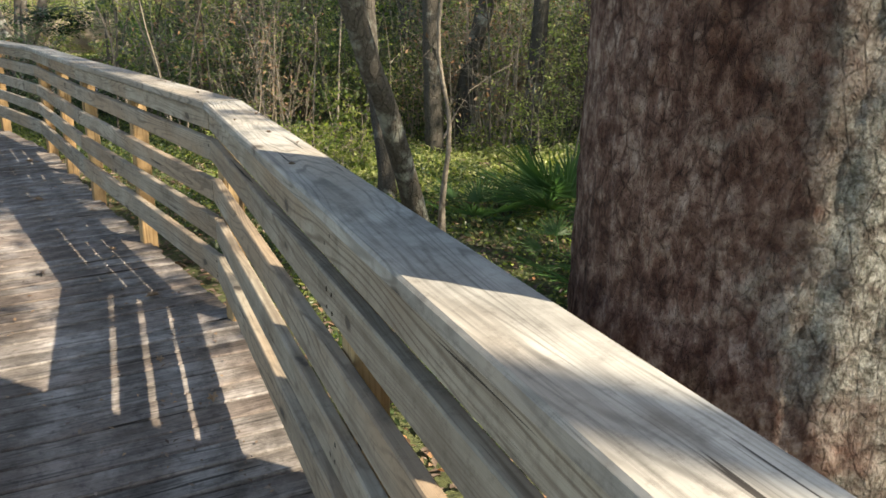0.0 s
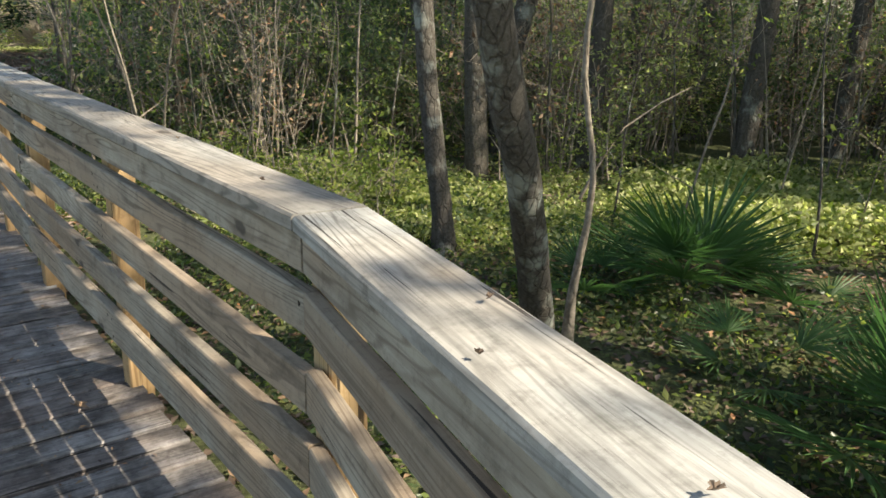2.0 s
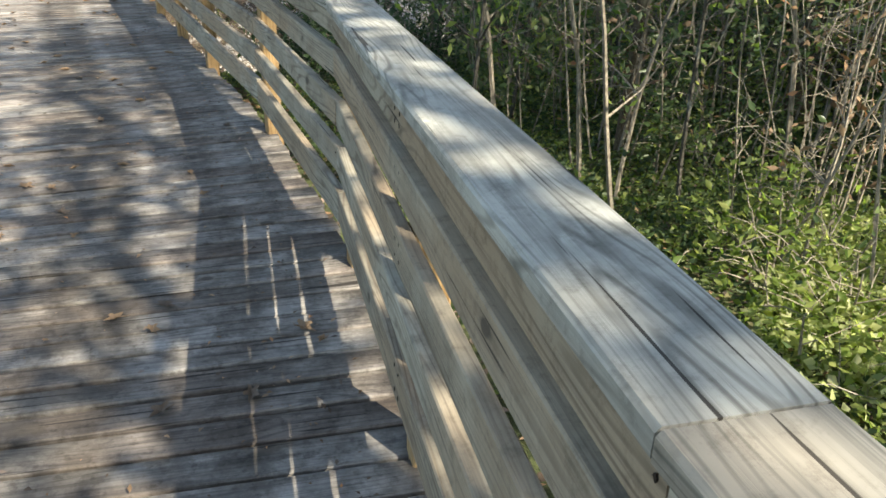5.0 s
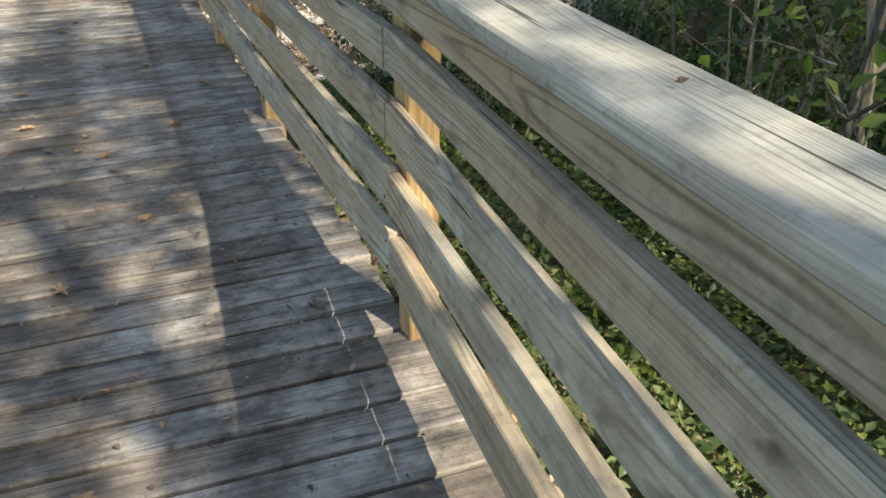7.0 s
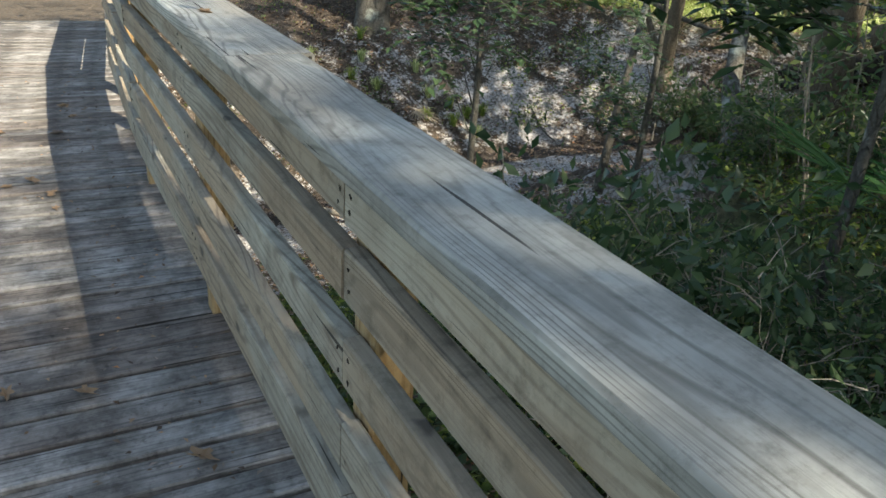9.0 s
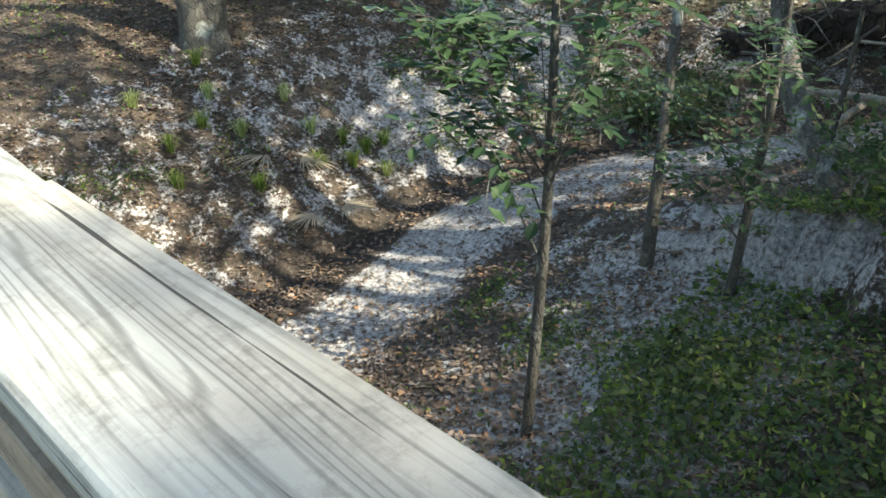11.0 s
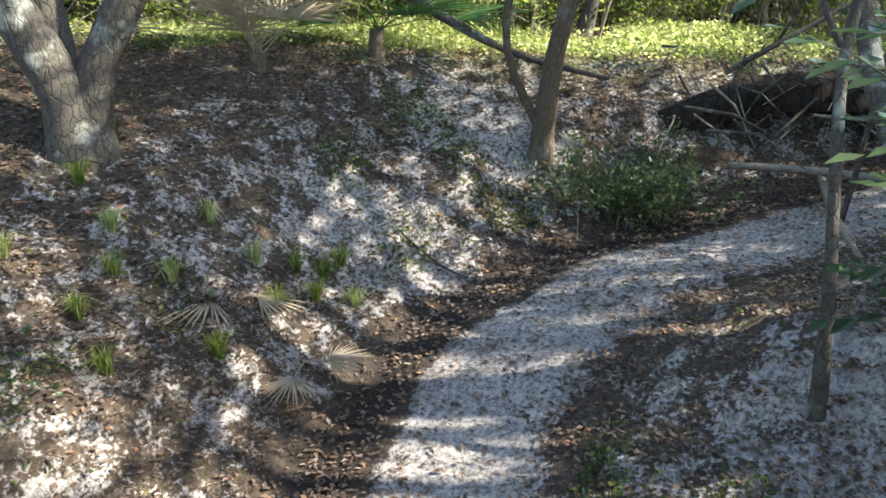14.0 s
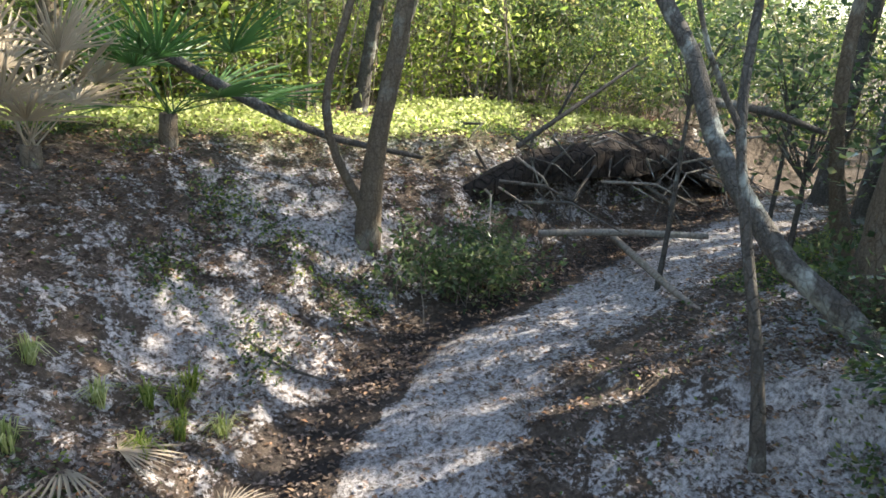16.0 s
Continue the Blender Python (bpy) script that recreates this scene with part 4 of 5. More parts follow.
for k, (tx, ty) in enumerate(SHADED):
    x, y = tx - SUN_AWAY.x / -SUN_AWAY.z * 8.5, ty - SUN_AWAY.y / -SUN_AWAY.z * 8.5
    m = Matrix.Translation((x, y, ground_z(x, y))) @ Matrix.Rotation(rc.uniform(0, 6.28), 4, "Z")
    if k < 3:
        SHADE_TREES[k].matrix_basis = m
    else:
        copy_thing(SHADE_TREES[k % 3], m)
# taller unseen ones, added to shade the cap boards and the bushes under them
for k, (tx, ty) in enumerate([(-10.4, 10.7), (-9.0, 12.0)]):
    x, y = tx - SUN_AWAY.x / -SUN_AWAY.z * 19, ty - SUN_AWAY.y / -SUN_AWAY.z * 19
    copy_thing(SHADE_TREES[k % 3], Matrix.Translation((x, y, ground_z(x, y))) @ Matrix.Rotation(k * 1.1, 4, "Z") @ Matrix.Diagonal((1.5, 1.5, 2.3, 1)))

# ---- undergrowth ----
rng = random.Random(11)
shrubs = [bush_shape("shrub", 200 + k, h, st, lv, lf, w, [LEAF_DARK, LEAF_BRIGHT], TWIG_BARK, 0, "shrubs of the forest undergrowth", "shrub", "dense dark-green shrub in the forest undergrowth")
          for k, (h, st, lv, lf, w) in enumerate([(2.2, 7, 1500, 0.075, 1.3), (2.8, 7, 1700, 0.07, 1.5), (1.6, 6, 1300, 0.065, 1.2), (2.5, 8, 1500, 0.085, 1.5)])]
twiggy = [bush_shape("bare_shrub", 220 + k, h, st, lv, 0.06, w, [LEAF_DRY, LEAF_DARK], TWIG_BARK, 0, "bare twiggy bushes of the undergrowth", "bush", "tangled bare pale-twigged bush with a few dry leaves")
          for k, (h, st, lv, w) in enumerate([(2.6, 9, 260, 1.4), (2.0, 8, 160, 1.6), (3.0, 7, 220, 1.2)])]
# leaf colour carries the glare of the sun on these shrubs
bright = [bush_shape("sunlit_shrub", 270 + k, 2.1, 7, 1300, 0.07, 1.4, [LEAF_SUN_PAINTED, LEAF_MID], TWIG_BARK, 0, "sunlit yellow-green shrubs", "shrub", "tall yellow-green shrub at the forest edge with sunlight put into its leaf colour") for k in range(2)]
low = [bush_shape("low_shrub", 240 + k, h, st, lv, lf, w, [LEAF_BRIGHT, LEAF_DARK], TWIG_BARK, 0, "low bright-leaved bushes", "bush", "low bright-green leafy bush at the clearing's edge")
       for k, (h, st, lv, lf, w) in enumerate([(0.8, 6, 700, 0.06, 0.8), (0.55, 6, 600, 0.05, 0.9)])]
dark_low = [bush_shape("creek_bush", 260, 0.7, 8, 900, 0.085, 1.0, [LEAF_DARK, LEAF_MID], TWIG_BARK, 0, "dark bushes by the creek", "bush", "low dark glossy-leaved bush on the creek bank")]


def band(n, x0, x1, y0, y1, keep, seed):
    r = random.Random(seed)
    out = []
    while len(out) < n:
        x, y = r.uniform(x0, x1), r.uniform(y0, y1)
        if keep(x, y):
            out.append((x, y))
    return out


def forest(x, y):
    """Where the undergrowth stands: beyond the clearing and the creek."""
    if not clear_of_walk(x, y, 2.4):
        return False
    sd = float(creek(np.array([x]), np.array([y]))[0][0])
    if x > -7.0:
        front = 10.6 + 0.25 * abs(x + 1.5) if x > -3.2 else 9.0
        if x > 2.2:
            front = 10.4 - (x - 2.2) * 0.4
        return y > front and not (-1.2 < sd < 1.0)
    return sd > 3.6 + 0.25 * math.sin(x * 2)


def thicket(x, y):
    sd = float(creek(np.array([x]), np.array([y]))[0][0])
    return x < -6.6 and sd < -4.2 and clear_of_walk(x, y, 2.4)


scatter(shrubs, band(105, -9, 9, 8, 20, forest, 1), rng)
scatter(twiggy, band(95, -9, 8, 8, 17, forest, 2), rng)
scatter(bright, band(34, -24, -5, 22, 29, lambda x, y: forest(x, y), 3), rng, 1.1, 1.9)
scatter(shrubs, band(30, -24, 3, 23, 30, lambda x, y: forest(x, y), 3), rng, 1.1, 1.6)
scatter(twiggy, band(22, -22, -6, 21.5, 27, forest, 4), rng)
scatter(shrubs, band(60, -30, 26, 18, 44, lambda x, y: forest(x, y) and math.hypot(x, y) > 19, 5), rng, 1.9, 2.8)
scatter(shrubs, band(3, -9.0, -4, 13.5, 17.5, thicket, 6), rng, 0.7, 1.0)
scatter(low, [(-2.6, 9.5), (-3.6, 9.1), (-2.9, 8.9), (-2.7, 8.6), (-4.2, 9.6), (-3.3, 9.8), (2.1, 10.2), (-1.2, 10.9), (2.8, 9.4), (3.4, 8.4), (1.9, 7.9)], rng)
scatter(dark_low, [(-10.2, 18.5), (-9.8, 18.75), (-10.5, 18.45), (-10.0, 18.35), (-8.69, 15.71), (-8.18, 15.19), (-8.90, 14.89), (-7.75, 14.31)], rng, 0.55, 0.85)

scatter(low, band(46, -16.5, -6.5, 20.9, 23.6, forest, 41), rng, 1.1, 2.3)
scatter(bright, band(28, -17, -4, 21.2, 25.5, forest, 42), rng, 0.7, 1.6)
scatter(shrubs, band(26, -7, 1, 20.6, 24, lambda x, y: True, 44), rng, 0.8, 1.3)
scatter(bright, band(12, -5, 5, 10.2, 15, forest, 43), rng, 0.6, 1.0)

# thin saplings
saplings = []
for k in range(4):
    r2 = random.Random(300 + k)
    root = empty("sapling", (0, 0, 0), "thin bare forest sapling with pale twigs", "sapling", "thin saplings of the forest")
    hp = Heap()
    ps, tips = branchy(r2, 3.2, 0.017, 7, 0.7, 2, 0.15)
    for path, rad in ps:
        hp.add(*tube(path, rad, 5, cap=False))
    hp.build("stem", [TWIG_BARK if k % 2 else GREY_BARK], root)
    rr = np.random.default_rng(300 + k)
    n = 90
    pk = rr.integers(0, len(tips), n)
    leaf_cloud("foliage", np.array([tips[i][0] for i in pk]) + rr.normal(0, 0.05, (n, 3)), rr.normal(0, 1, (n, 3)), rr.uniform(0.04, 0.08, n), rr.uniform(0.4, 0.5, n), [LEAF_BRIGHT], root, seed=k)
    saplings.append(root)
scatter(saplings, band(90, -8, 7, 8.4, 16, lambda x, y: forest(x, y + 1.2), 7), rng, 0.7, 1.2)
scatter(saplings, band(16, -16, -7, 19.8, 24, forest, 8), rng, 0.7, 1.1)
scatter(saplings, [(0.9, 8.9), (1.3, 9.3), (-0.6, 9.4), (-0.2, 8.8), (-3.0, 9.3), (-2.3, 10.1), (-7.4, 13.0)], rng, 0.5, 0.9)


# ---- palmettos ----
def frond(parent, place, yaw, rise, stalk, blade, blades, mat, seed, droop=0.12, arc=2.7):
    rng = random.Random(seed)
    heap = Heap()
    o = Vector(place)
    out = Vector((math.cos(yaw) * math.cos(rise), math.sin(yaw) * math.cos(rise), math.sin(rise)))
    hub = o + out * stalk + Vector((0, 0, -0.05 * stalk))
    mid = o.lerp(hub, 0.5) + Vector((0, 0, 0.05 * stalk))
    heap.add(*tube([o, mid, hub], [0.007, 0.005, 0.004], 5, cap=False))
    side = Vector((-math.sin(yaw), math.cos(yaw), 0))
    up = side.cross(out) * -1
    if up.z < 0:
        up = -up
    stalk_ob = heap.build("frond", [mat], parent)
    key = (mat.name, round(droop, 2))
    if key not in BLADES:
        BLADES[key] = []
        for w in (0.046, 0.054):
            rows_ = []
            for f, ww in ((0.0, 0.25), (0.35, 1.0), (0.75, 0.65), (1.0, 0.05)):
                c = Vector((f, 0, -droop * f * f))
                rows_.append([c + Vector((0, -w * ww / 2, w * 0.25 * ww)), c - Vector((0, 0, w * 0.1)), c + Vector((0, w * ww / 2, w * 0.25 * ww))])
            me = bpy.data.meshes.new("blade")
            me.from_pydata([tuple(p) for r_ in rows_ for p in r_], [], [(3 * j + q, 3 * j + q + 1, 3 * j + q + 4, 3 * j + q + 3) for j in range(3) for q in range(2)])
            me.materials.append(mat)
            BLADES[key].append(me)
    for k in range(blades):
        a = (k / (blades - 1) - 0.5) * arc + rng.uniform(-0.04, 0.04)
        d = (out * math.cos(a) + side * math.sin(a) + up * (0.10 * math.cos(a) + rng.uniform(-0.04, 0.04))).normalized()
        L = blade * (1 - 0.22 * abs(a) / (arc / 2)) * rng.uniform(0.85, 1.06)
        acr = up.cross(d).normalized()
        top = d.cross(acr)
        m = Matrix((d, acr, top)).transposed().to_4x4() @ Matrix.Diagonal((L, L, L, 1))
        m.translation = hub
        ob = new("blade", BLADES[key][k % 2])
        ob.parent = stalk_ob
        ob.matrix_basis = m
    return stalk_ob


BLADES = {}


def palmetto(x, y, n, stalk, blade, seed, label, mat=None, dz=0.0, rise=(0.25, 1.35), trunk=0.0):
    rng = random.Random(seed)
    gz = ground_z(x, y) + dz
    ob = empty("palmetto", (x, y, gz), label, "palmetto")
    if trunk:
        stem("trunk", [(0, 0, -0.2), (0, 0, trunk)], [0.09, 0.075], BROWN_BARK, ob, seed, 10)
    for k in range(n):
        frond(ob, (rng.uniform(-0.04, 0.04), rng.uniform(-0.04, 0.04), trunk), 6.283 * k / n + rng.uniform(-0.3, 0.3), rng.uniform(*rise), stalk * rng.uniform(0.75, 1.2), blade * rng.uniform(0.8, 1.15), 20, mat or FROND, seed * 31 + k)
    return ob


palmetto(-0.05, 8.05, 12, 0.30, 0.60, 1, "dark-green saw palmetto with stiff fan leaves in the clearing", rise=(0.3, 1.4))
palmetto(0.65, 5.9, 13, 0.36, 0.5, 2, "sunlit saw palmetto clump with bright spiky fans", rise=(0.3, 1.3))
palmetto(1.25, 6.3, 11, 0.42, 0.52, 3, "sunlit saw palmetto beside the boardwalk", rise=(0.3, 1.3))
palmetto(1.15, 5.2, 11, 0.40, 0.5, 4, "shaded dark saw palmetto beside the boardwalk", rise=(0.2, 1.2))
palmetto(0.15, 6.75, 4, 0.25, 0.36, 5, "small low palmetto with yellow-green fans", rise=(0.1, 0.7))
palmetto(-0.75, 7.75, 7, 0.30, 0.38, 6, "low dark palmetto fans in the shade", rise=(0.1, 0.9))
palmetto(0.6, 7.6, 6, 0.34, 0.36, 7, "low dark palmetto with arching stalks", rise=(0.1, 0.8))
palmetto(-13.47, 19.31, 13, 0.75, 0.7, 8, "tall dry palmetto with faded tan fans on the far bank", FROND_DRY, rise=(0.3, 1.2), trunk=0.15)
palmetto(-15.09, 18.89, 12, 0.8, 0.75, 9, "dry brown palmetto with drooping fans on the far bank", FROND_DRY, rise=(-0.1, 1.1), trunk=0.15)
palmetto(-12.41, 19.79, 10, 0.7, 0.75, 10, "dark palmetto with large drooping fans on the far bank", rise=(0.0, 1.0), trunk=0.25)
palmetto(-7.75, 13.2, 7, 0.5, 0.5, 11, "pale-tipped palmetto in the dark thicket", rise=(0.0, 1.1), trunk=0.3)
palmetto(-13.36, 16.80, 3, 0.2, 0.4, 12, "fallen dry palm fans on the creek bank", FROND_DRY, rise=(-0.3, 0.1))
palmetto(-12.88, 16.50, 3, 0.2, 0.35, 13, "fallen dry palm fans beside the trench", FROND_DRY, dz=0.08, rise=(-0.3, 0.1))


def leafy_twig(heap, points, leaf, rng, every=0.035):
    """A twig with alternate broad pointed leaves."""
    P = [Vector(p) for p in points]
    heap.add(*tube(P, [0.003 - 0.002 * k / (len(P) - 1) for k in range(len(P))], 5, cap=False))
    for a, b in zip(P, P[1:]):
        n = max(1, int((b - a).length / every))
        d = (b - a).normalized()
        side = d.cross(Vector((0, 0, 1))).normalized()
        for k in range(n):
            q = a.lerp(b, k / n)
            w = (side * (1 if k % 2 else -1) + d * 0.5 + Vector((0, 0, rng.uniform(-0.5, 0.15)))).normalized()
            L = leaf * rng.uniform(0.7, 1.15)
            heap.leaf(q + w * 0.01, w, Vector((0, 0, 1)), L, L * 0.55, 1)


def broadleaf(x, y, limbs, leaf, seed, label, height_):
    """A young tree with limbs that carry twigs of broad leaves; limbs: end points from the stem."""
    r = random.Random(seed)
    gz = ground_z(x, y)
    ob = empty("sapling", (x, y, gz), label, "sapling")
    stem("trunk", [(0, 0, -0.2), (0.03, 0.02, height_ * 0.5), (0, 0.04, height_)], [0.032, 0.024, 0.012], GREY_BARK, ob, seed, 9)
    for z0, end in limbs:
        a, b = Vector((0.02, 0.02, z0)), Vector(end) - Vector((x, y, gz))
        h = Heap()
        mid = a.lerp(b, 0.5) + Vector((0, 0, 0.08))
        leafy_twig(h, [a.lerp(mid, 0.4), mid, b], leaf, r)
        h.add(*tube([a, a.lerp(mid, 0.4)], [0.006, 0.004], 5, cap=False))
        for _ in range(16):
            c = a.lerp(b, r.uniform(0.35, 1.0))
            e = c + Vector((r.uniform(-1, 1), r.uniform(-1, 1), r.uniform(-0.5, 0.5))) * 0.3
            leafy_twig(h, [c, c.lerp(e, 0.5) + Vector((0, 0, 0.02)), e], leaf, r)
        h.build("branch", [GREY_BARK, LEAF_BROAD], ob, "twigs with broad green leaves")
    return ob


broadleaf(-8.15, 12.55, [(1.5, (-9.17, 11.68, 1.25)), (1.6, (-8.8, 11.7, 1.35)), (1.7, (-9.0, 11.95, 1.4)), (1.45, (-8.7, 11.95, 1.12))], 0.12, 801, "young tree whose broad green leaves hang towards the railing", 2.3)
broadleaf(-10.72, 13.82, [(1.0, (-11.15, 13.45, 0.95)), (1.2, (-11.2, 13.8, 1.2)), (1.3, (-10.4, 13.5, 1.15)), (1.5, (-10.9, 14.2, 1.4)), (1.6, (-10.2, 13.9, 1.5)), (1.45, (-11.3, 13.9, 1.5)), (1.3, (-10.5, 14.5, 1.1)), (1.4, (-11.4, 13.5, 1.2))], 0.095, 802, "slender young tree with broad dark leaves at the creek's edge", 2.4)
broadleaf(-9.75, 14.75, [(1.2, (-10.2, 14.6, 1.25)), (1.0, (-9.9, 14.4, 0.9)), (0.6, (-10.25, 14.7, 0.45)), (0.35, (-10.3, 14.68, 0.1)), (1.5, (-10.1, 14.9, 1.6)), (0.5, (-9.9, 14.45, 0.3))], 0.075, 803, "leafy young tree beside the leaning trunks", 2.2)
broad_bush = bush_shape("broadleaf_bush", 265, 0.95, 12, 1500, 0.075, 1.1, [LEAF_BROAD, LEAF_MID], TWIG_BARK, 0, "broad-leaved bushes under the railing", "bush", "waist-high bush with glossy grey-green broad leaves")
for k, (x, y, sc) in enumerate([(-8.75, 11.35, 1.0), (-9.3, 11.9, 0.8), (-8.1, 11.1, 0.85), (-8.55, 12.2, 0.9), (-7.9, 12.0, 0.7)]):
    ob = broad_bush if k == 0 else copy_thing(broad_bush, Matrix.Identity(4))
    ob.matrix_basis = Matrix.Translation((x, y, ground_z(x, y) - 0.02)) @ Matrix.Rotation(k * 1.3, 4, "Z") @ Matrix.Diagonal((sc, sc, sc, 1))


# ---- grass tufts ----
def tuft(x, y, n, size, seed, mat, label):
    r = random.Random(seed)
    h = Heap()
    for k in range(n):
        a, lean = r.uniform(0, 6.28), r.uniform(0.2, 1.0)
        L = size * r.uniform(0.6, 1.1)
        b = Vector((r.uniform(-0.03, 0.03), r.uniform(-0.03, 0.03), 0))
        d = Vector((math.cos(a), math.sin(a), 0))
        s = Vector((-d.y, d.x, 0)) * 0.004
        m1 = b + d * L * 0.3 * lean + Vector((0, 0, L * 0.6))
        m2 = b + d * L * 0.9 * lean + Vector((0, 0, L * (0.75 - 0.4 * lean)))
        h.add([b - s, b + s, m1 + s, m1 - s, m2], [(0, 1, 2, 3), (3, 2, 4)])
    ob = h.build("grass_tuft", [mat])
    ob.location = (x, y, ground_z(x, y) - 0.01)
    return tagged(ob, label, "grass", "grass tufts on the creek bank")


for k, (x, y) in enumerate([(-14.12, 16.90), (-14.16, 16.24), (-13.39, 16.31), (-13.27, 17.16), (-12.85, 17.12), (-14.05, 16.60), (-13.72, 16.69), (-12.99, 17.26), (-13.09, 16.90), (-14.62, 16.48), (-14.40, 17.21), (-12.69, 17.54), (-13.59, 17.33), (-13.94, 15.97), (-12.81, 17.36), (-12.57, 17.23)]):
    tuft(x, y, 46, 0.26, 500 + k, GRASS if k % 3 == 0 else LEAF_BRIGHT, "tuft of arching green grass on the sandy bank")
# ---- fallen wood ----
def log(path, radii, label, seed, mat=None, category="log", twigs=()):
    o = Vector(path[0])
    ob = empty("log", tuple(o), label, category)
    stem("stem", [Vector(p) - o for p in path], radii, mat or TWIG_BARK, ob, seed, 9)
    for k, (pp, rr) in enumerate(twigs):
        stem("branch", [Vector(p) - o for p in pp], rr, mat or TWIG_BARK, ob, seed + 9 + k, 6)
    return ob


log([(-9.16, 18.79, -0.61), (-8.45, 18.46, -0.55), (-7.72, 17.99, -0.50)], [0.034, 0.036, 0.028], "pale barkless log lying across the creek bed", 401)
log([(-8.28, 18.69, -0.68), (-8.67, 17.87, -0.64), (-8.90, 17.23, -0.66), (-9.04, 16.78, -0.66)], [0.035, 0.035, 0.03, 0.02], "crooked grey branch lying on the sand", 402, category="branch")
log([(-9.00, 19.54, 0.10), (-8.27, 19.47, 0.59), (-7.53, 19.39, 1.09)], [0.03, 0.024, 0.012], "dead branch sticking up from the bank", 403, GREY_BARK, category="branch", twigs=[([(-8.54, 19.51, 0.44), (-8.45, 19.37, 0.82), (-8.35, 19.27, 1.11)], [0.018, 0.012, 0.006])])
log([(-12.45, 20.03, 0.85), (-11.77, 19.70, 0.49), (-11.11, 19.46, 0.22), (-10.26, 19.23, 0.06)], [0.05, 0.05, 0.035, 0.02], "dark fallen leaning branch on the far bank", 404, GREY_BARK)
log([(-13.18, 14.67, -1.58), (-12.90, 14.65, -1.56), (-12.49, 14.66, -1.51)], [0.03, 0.035, 0.03], "short grey stick lying on the creek bed", 405, category="branch")
log([(-12.26, 18.01, -0.96), (-11.92, 17.76, -1.17), (-11.68, 17.63, -1.23)], [0.012, 0.012, 0.006], "thin dark stick on the sand bank", 406, GREY_BARK, category="branch")
tangle = empty("root_mass", (-8.14, 19.23, -0.40), "dark tangled root mass of a fallen tree with pale hanging roots", "roots")
r3 = random.Random(77)
for k in range(70):
    a = Vector((r3.uniform(-1.6, 2.2), r3.uniform(-0.5, 0.6), r3.uniform(0.1, 0.75)))
    b = a + Vector((r3.uniform(-0.9, 0.9), r3.uniform(-0.9, 0.2), r3.uniform(-0.7, 0.1)))
    r = r3.uniform(0.005, 0.022)
    rt = tube([a, a.lerp(b, 0.5) + Vector((r3.uniform(-0.15, 0.15), r3.uniform(-0.15, 0.15), 0.1)), b], [r, r * 0.8, r * 0.3], 5, cap=False)
    link("root", rt[0], rt[1], GREY_BARK if k % 4 else TWIG_BARK, tangle, "", True)
# earth sheet behind the roots, coloured near-black for the shade of the hollow
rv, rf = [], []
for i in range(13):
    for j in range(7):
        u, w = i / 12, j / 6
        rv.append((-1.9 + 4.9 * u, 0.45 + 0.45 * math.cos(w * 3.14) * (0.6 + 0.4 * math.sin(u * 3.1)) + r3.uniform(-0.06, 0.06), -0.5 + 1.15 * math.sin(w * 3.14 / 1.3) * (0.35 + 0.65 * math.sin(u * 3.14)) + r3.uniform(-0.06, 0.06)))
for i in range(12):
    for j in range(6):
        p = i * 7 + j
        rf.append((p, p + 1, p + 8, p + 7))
link("earth_clod", rv, rf, HOLLOW_DARK, tangle, "clod of earth held by roots, the hollow's shade put into its colour", True)

# ---- ground cover and litter ----
nr = np.random.default_rng(8)


def field(n, x0, x1, y0, y1, weight):
    xs, ys = [], []
    got = 0
    while got < n:
        x, y = nr.uniform(x0, x1, n), nr.uniform(y0, y1, n)
        k = nr.random(n) < weight(x, y)
        xs.append(x[k])
        ys.append(y[k])
        got += int(k.sum())
    return np.concatenate(xs)[:n], np.concatenate(ys)[:n]


def rail_side(x, y):
    """Metres to the outer side of the railing, for arrays."""
    best, side = np.full(x.shape, 1e9), np.zeros(x.shape)
    for a, b in zip(EDGE, EDGE[1:]):
        dx, dy = b[0] - a[0], b[1] - a[1]
        ll = dx * dx + dy * dy
        k = np.clip(((x - a[0]) * dx + (y - a[1]) * dy) / ll, 0, 1)
        q = np.hypot(x - a[0] - k * dx, y - a[1] - k * dy)
        s = ((x - a[0]) * dy - (y - a[1]) * dx) / ll ** 0.5
        near = q < best
        best, side = np.where(near, q, best), np.where(near, np.sign(s) * q, side)
    return side


def patchy(x, y, s, cut):
    return np.clip((waves(x, y, 1.3, s) + 0.6 * waves(x, y, 4.2, s + 1) - cut) * 1.6, 0.03, 1)


def cover(name, n, box, weight, low_, high_, leaf, mats, label, seed):
    x, y = field(n, *box, weight)
    r = np.random.default_rng(seed)
    z = height(x, y) + r.uniform(low_, high_, n) * (0.4 + 0.6 * np.clip(waves(x, y, 2.0, seed), 0, 1))
    leaf_cloud(name, np.stack([x, y, z], 1), r.normal(0, 1, (n, 3)) * np.array([1, 1, 0.55]), r.uniform(0.5, 1.3, n) * leaf, r.uniform(0.45, 0.65, n), mats, seed=seed, mat_index=(r.random(n) < 0.3).astype(int) if len(mats) > 1 else None)
    ob = bpy.data.objects[name] if name in bpy.data.objects else None
    return tagged(ob, label, "ground cover", kind="stuff")


